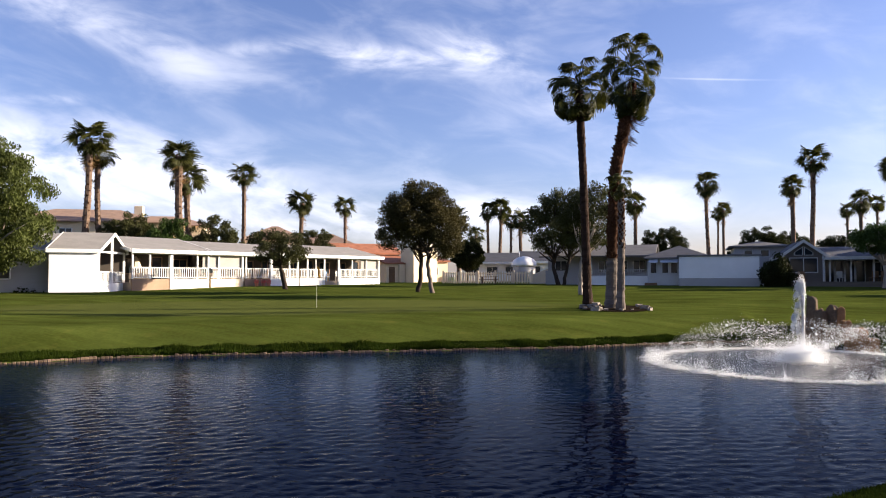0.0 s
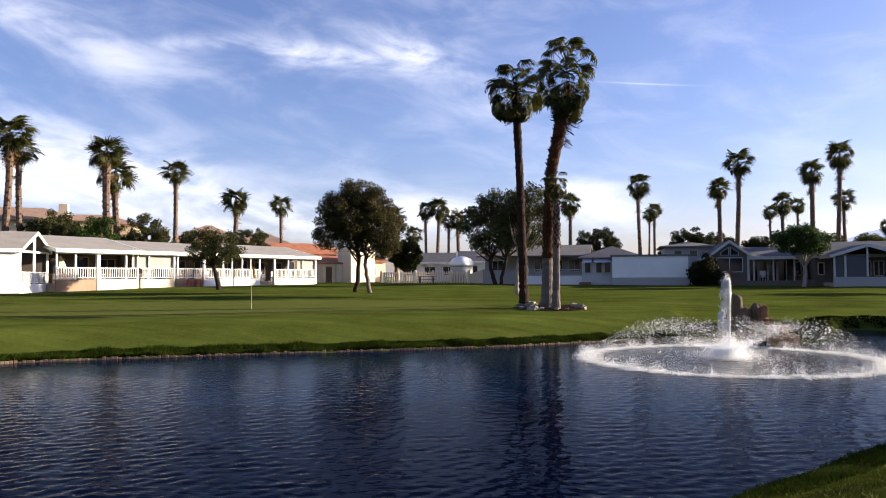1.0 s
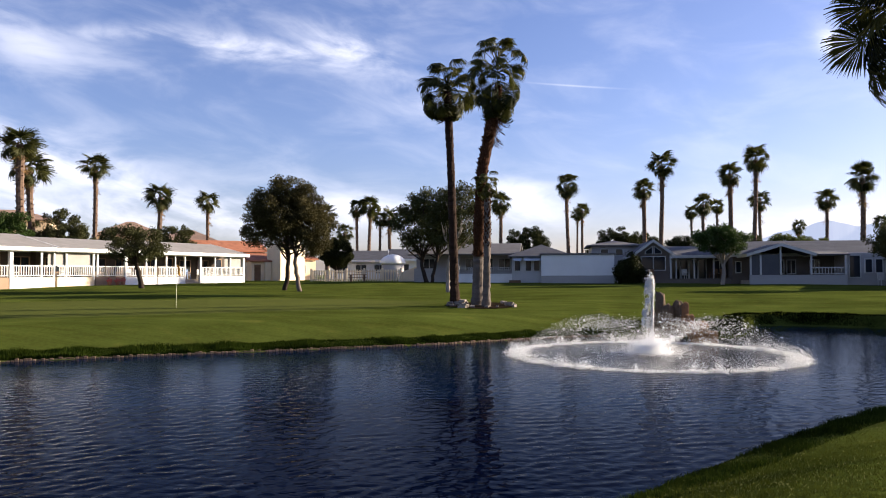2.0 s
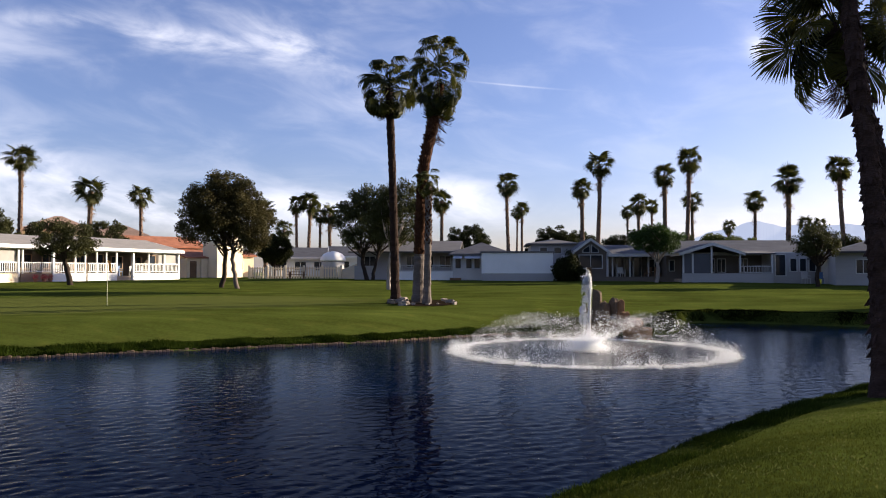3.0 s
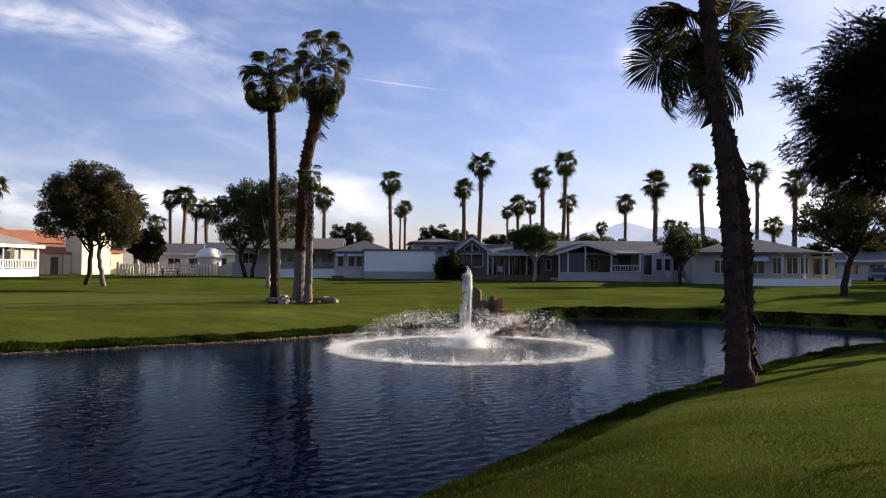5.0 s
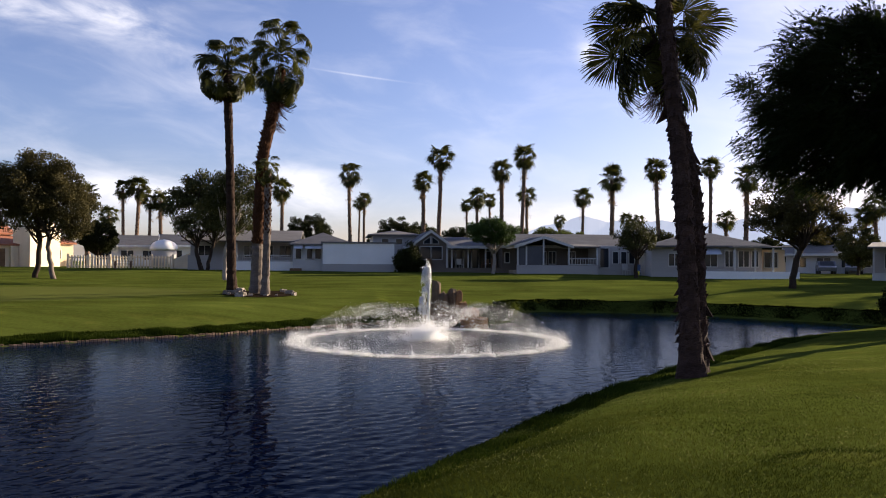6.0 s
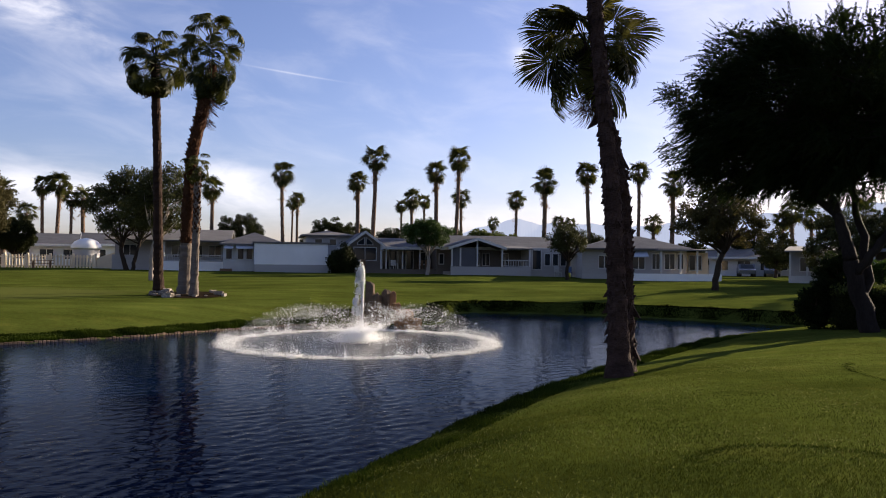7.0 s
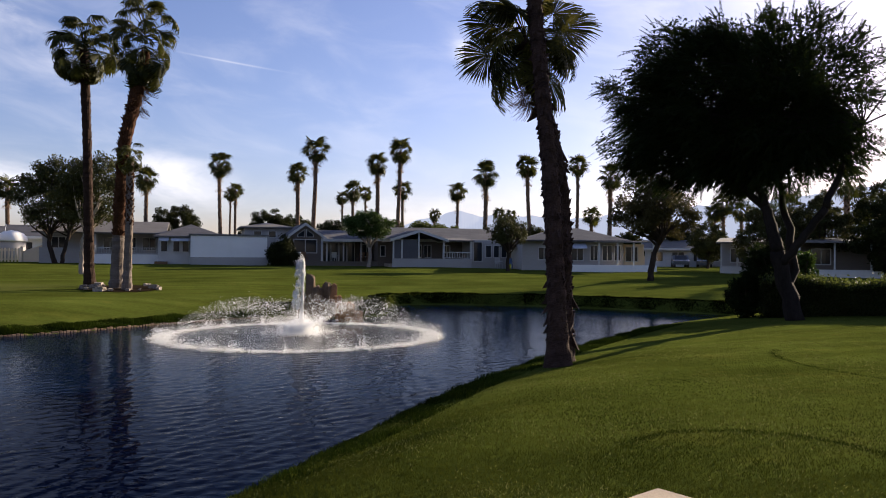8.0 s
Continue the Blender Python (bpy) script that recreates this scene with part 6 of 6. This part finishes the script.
def rocks():
    x, y = polar(8.1, 27.7)
    g = thing("rock_formation", pose(x, y, 0.12, 0, 0, -8) @ Matrix.Diagonal((0.88, 0.88, 0.90, 1)), "upright brown rocks standing at the pond edge", "rocks")
    for k, (a, b, z, s, mat) in enumerate((
            (-0.58, 0.1, 0.45, (0.42, 0.5, 0.9), ROCK), (-0.30, 0.0, 0.80, (0.30, 0.36, 1.65), ROCK), (-0.02, -0.1, 0.58, (0.34, 0.4, 1.15), ROCK), (0.42, 0.05, 0.66, (0.34, 0.36, 1.25), ROCK),
            (0.62, 0.0, 0.60, (0.20, 0.3, 1.20), ROCK_PALE), (0.78, -0.05, 0.42, (0.34, 0.4, 0.75), ROCK_PALE), (0.1, -0.3, 0.28, (1.5, 0.6, 0.5), ROCK))):
        o = part("stone", stone_mesh(s, k + 1), mat, g, smooth=False)
        o.location = (a, b, z)
        o.rotation_euler = (0, 0, k * 1.3)
        if k == 6:
            o.rotation_euler = (0, 0, 0.05)
    x, y = polar(10.5, 26.2)
    r = thing("boulder", pose(x, y, 0.0), "tan boulder at the water line", "rock")
    for k, (a, z, s) in enumerate(((-0.15, 0.3, (0.55, 0.5, 0.75)), (0.2, 0.15, (0.5, 0.5, 0.5)))):
        o = part("stone", stone_mesh(s, 20 + k), ROCK_PALE, r)
        o.location = (a, 0, z)
    # stones and mulch round the tall palms
    px, py = polar(-6.0, 34.3)
    rng = random.Random(3)
    m = [(math.cos(k * 0.349) * (1.55 + 0.12 * rng.random()) + 0.1, math.sin(k * 0.349) * (1.9 + 0.15 * rng.random())) for k in range(18)]
    bed = [(px + a, py + b, gz(px + a, py + b) + 0.03) for a, b in m]
    bed.append((px, py, gz(px, py) + 0.06))
    tagged(mesh_part("mulch_bed", bed, [(k, (k + 1) % 18, 18) for k in range(18)], MULCH), "dark mulch bed round the tall palms", "mulch", kind="stuff")
    sizes = [stone_mesh((1, 0.8, 0.65), 40 + k, 1, 0.2) for k in range(4)]
    data = []
    for k, bm in enumerate(sizes):
        me = bpy.data.meshes.new("bed_stone")
        bm.to_mesh(me)
        bm.free()
        me.materials.append(PEBBLE)
        data.append(me)
    for k in range(22):
        w = rng.uniform(0, 6.28)
        a, b = math.cos(w) * rng.uniform(1.1, 1.65) + 0.1, math.sin(w) * rng.uniform(1.3, 2.0)
        s = rng.choice((0.10, 0.14, 0.18, 0.24, 0.32))
        o = new("bed_stone", data[k % 4])
        o.matrix_basis = pose(px + a, py + b, gz(px + a, py + b) + s * 0.28, 0, 0, rng.uniform(0, 360)) @ Matrix.Scale(s, 4)
        tagged(o, "pale rounded stone edging the palm bed", "stone", "stones round the palm bed")


rocks()


def shore_walk(i0, i1, step):
    """Points every step metres along the pond's edge between two of its corners, with the way along it."""
    seg = LOOP[i0 * 6:i1 * 6 + 1]
    d = np.concatenate([[0], np.cumsum(np.hypot(*np.diff(seg, axis=0).T))])
    s = np.arange(0, d[-1], step)
    x, y = np.interp(s, d, seg[:, 0]), np.interp(s, d, seg[:, 1])
    return np.column_stack([x, y]), np.column_stack([np.gradient(x), np.gradient(y)])


def edging():
    pts, way = shore_walk(3, 10, 0.105)
    e = thing("pond_edging", pose(0, 0, 0), "row of short brown timber stakes along the water", "edging", kind="structure")
    rng = random.Random(8)
    data = []
    for k in range(4):
        bm = bmesh.new()
        w = 0.040 + 0.004 * k
        add_box(bm, -w, w, -0.035, 0.035, -0.35, 0.035 + 0.010 * k, bevel=0.012)
        me = bpy.data.meshes.new("stake")
        bm.to_mesh(me)
        bm.free()
        me.materials.append(STAKE)
        data.append(me)
    start = len(pts) - 300
    for k, (p, d) in enumerate(zip(pts, way)):
        turn = math.degrees(math.atan2(d[1], d[0]))
        if k < start:
            continue
        o = new("stake", data[rng.randrange(4)])
        o.parent = e
        o.matrix_basis = pose(p[0], p[1], rng.uniform(-0.02, 0.02), rng.uniform(-4, 4), rng.uniform(-4, 4), turn)


edging()


def blades(x, y, z, high, wide, seed, lean=0.5, mat=None, name="grass", label="", tall_var=0.4):
    rng = np.random.default_rng(seed)
    n = len(x)
    a = rng.uniform(0, 2 * math.pi, n)
    h = high * rng.uniform(1 - tall_var, 1 + tall_var, n)
    p = np.column_stack([x, y, z - 0.01])
    s = np.column_stack([np.cos(a), np.sin(a), np.zeros(n)]) * (wide * rng.uniform(0.6, 1.3, n))[:, None]
    b = rng.uniform(0, 2 * math.pi, n)
    tip = p + np.column_stack([np.cos(b) * lean * h * rng.random(n), np.sin(b) * lean * h * rng.random(n), h])
    v = np.stack([p - s, p + s, tip], 1).reshape(-1, 3)
    o = mesh_part(name, v, np.arange(3 * n).reshape(-1, 3), mat or BLADE)
    return tagged(o, label, "grass", kind="stuff")


def grass():
    rng = np.random.default_rng(31)
    # near lawn, thinning out with distance
    n = 260000
    az = np.radians(rng.uniform(-2, 52, n))
    d = np.exp(rng.uniform(math.log(4.2), math.log(24), n))
    x, y = d * np.sin(az), d * np.cos(az)
    ok = shore_distance(x, y) > 0.05
    x, y, d = x[ok], y[ok], d[ok]
    z = ground_height(x, y)
    big = np.clip(d / 9, 0.75, 1.5)
    blades(x, y, z, 0.033 * np.clip(6.5 / d, 0.35, 1.0), 0.0048 * big, 32, 1.0, BLADE, "lawn_grass", "short mown grass on the near lawn")
    k = 30000
    pick = rng.choice(len(x), k, replace=False)
    clump = np.array([noise.noise(Vector((x[i] * 0.7, y[i] * 0.7, 3.0))) for i in pick])
    pick = pick[clump + rng.normal(0, 0.25, k) > 0.12]
    blades(x[pick], y[pick], z[pick] + 0.012, 0.014, 0.0048, 33, 1.6, CLIPPING, "grass_clippings", "pale dry clippings strewn on the lawn")
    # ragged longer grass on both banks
    for i0, i1, per, inner, outer, high, seed, label in ((22, 29, 15000, 0.0, 0.70, 0.065, 34, "ragged grass along the near bank"), (3, 10, 40000, 0.06, 0.9, 0.10, 35, "dark ragged grass along the far bank"), (10, 21, 17000, 0.0, 0.5, 0.08, 36, "grass along the far bank with the bank's shade in its colour")):
        seg = LOOP[i0 * 6:i1 * 6 + 1]
        dd = np.concatenate([[0], np.cumsum(np.hypot(*np.diff(seg, axis=0).T))])
        s = rng.uniform(0, dd[-1], per * 2)
        bx, by = np.interp(s, dd, seg[:, 0]), np.interp(s, dd, seg[:, 1])
        tx, ty = np.interp(s + 0.05, dd, seg[:, 0]) - bx, np.interp(s + 0.05, dd, seg[:, 1]) - by
        ln = np.hypot(tx, ty) + 1e-9
        off = inner + (outer - inner) * rng.random(per * 2) ** 1.3
        x, y = bx - ty / ln * off, by + tx / ln * off
        clump = np.array([noise.noise(Vector((a * 1.5, b * 1.5, 0.3))) for a, b in zip(x, y)])
        sd = shore_distance(x, y)
        ok = (sd > inner * 0.5) & (ln > 1e-6)
        hh = high * np.clip(0.8 + 1.1 * clump, 0.35, 1.8)
        blades(x[ok], y[ok], ground_height(x[ok], y[ok]), hh[ok], 0.014 if i0 < 20 else 0.007, seed, 0.9, BLADE_SHADED if i0 == 10 else BLADE_EDGE, "bank_grass", label)
    # dark curved rims of old tees on the near lawn
    for cx, cy, rx, ry, start, stop, k, seed in RIMS:
        w = np.radians(start + (stop - start) * rng.random(k))
        off = rng.normal(0, 0.045, k)
        x, y = cx + (rx + off) * np.sin(w), cy + (ry + off) * np.cos(w)
        blades(x, y, ground_height(x, y), 0.024, 0.0045, seed, 1.2, BLADE_EDGE, "rim_grass", "darker longer grass in a curved rim")


# centre, radii, from and to degrees, blades, seed
RIMS = [(4.2, 4.75, 1.10, 1.10, -48, 105, 2600, 37), (10.6, 8.4, 2.1, 2.6, 165, 330, 2200, 38)]
grass()


def hedge():
    rng = np.random.default_rng(55)
    x0, y0 = polar(40.7, 25.6)
    x1, y1 = polar(54.0, 25.0)
    L = math.hypot(x1 - x0, y1 - y0)
    h = thing("hedge", pose(x0, y0, gz(x0, y0), 0, 0, math.degrees(math.atan2(y1 - y0, x1 - x0))), "clipped dark hedge behind the mesquite tree", "hedge")
    n = 26000
    face = rng.integers(0, 3, n)
    p = np.column_stack([rng.uniform(0, L, n), rng.uniform(0, 1.6, n), rng.uniform(0, 1.15, n)])
    p[face == 0, 1] = rng.normal(0.04, 0.07, (face == 0).sum())
    p[face == 1, 2] = rng.normal(1.13, 0.05, (face == 1).sum())
    p[:, 2] += 0.09 * np.sin(p[:, 0] * 1.9) * (p[:, 2] / 1.15)
    v, f = leaves_at(p, np.full(n, 0.02), np.full(n, 1), 0.09, 56)
    mesh_part("leaves", v, f, LEAF_DARK, h)["kind"] = "stuff"
    # layer of lighter leaves: the sun on the hedge top is put into their colour
    n = 9000
    p = np.column_stack([rng.uniform(0, L, n), rng.uniform(-0.06, 1.6, n), 1.06 + np.abs(rng.normal(0, 0.13, n))])
    p[:, 2] += 0.09 * np.sin(p[:, 0] * 1.9)
    v, f = leaves_at(p, np.full(n, 0.02), np.full(n, 1), 0.09, 57, -0.8)
    mesh_part("new_growth", v, f, LEAF_LIGHT, h, "light green leaves along the top with sunlight in their colour")["kind"] = "stuff"
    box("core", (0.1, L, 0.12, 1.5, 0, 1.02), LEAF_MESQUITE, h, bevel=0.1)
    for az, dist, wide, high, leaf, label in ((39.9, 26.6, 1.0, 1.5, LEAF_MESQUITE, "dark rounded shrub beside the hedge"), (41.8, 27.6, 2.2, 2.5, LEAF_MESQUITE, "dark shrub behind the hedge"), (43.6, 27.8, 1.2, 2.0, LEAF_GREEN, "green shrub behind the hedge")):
        x, y = polar(az, dist)
        tree("shrub", x, y, label, [((0, 0, 0), (0, 0, 0.5), 0.06, 0.05)], [((0, 0, high / 2), (wide / 2, wide / 2, high / 2))], leaf, 0.10, 220, int(az * 10), clumps=int(40 * wide), clump_r=0.26, category="shrub", sink=0.02)


hedge()


def flag():
    x, y = polar(-28.49, 35.2)
    f = thing("golf_flag", pose(x, y, gz(x, y) - 0.05), "golf hole pole with a limp orange flag", "golf flag")
    mesh_part("pole", *tube([(0, 0, 0), (0, 0, 2.0)], [0.011, 0.009], 8), POLE, f)
    v, fc = [], []
    for i in range(6):
        t = i / 5
        for j in range(5):
            q = j / 4
            v.append((0.02 + 0.16 * t, 0.05 * math.sin(t * 5 + q * 2), 1.98 - 0.38 * q - 0.16 * t))
            if i and j:
                b = i * 5 + j
                fc.append((b - 6, b - 5, b, b - 1))
    o = mesh_part("cloth", v, fc, FLAG, f)
    sol = o.modifiers.new("thick", "SOLIDIFY")
    sol.thickness = 0.006


flag()


def slab():
    x, y = 2.95, 4.36
    s = thing("concrete_slab", pose(x, y, gz(x, y), 0, 0, 0), "low tan concrete slab set in the lawn", "slab")
    s.matrix_basis = pose(x, y, gz(x, y) - 0.08, 0, 0, -68)
    box("block", (0.0, 0.45, -0.5, 0.0, 0.0, 0.13), CONCRETE, s, bevel=0.015)


slab()
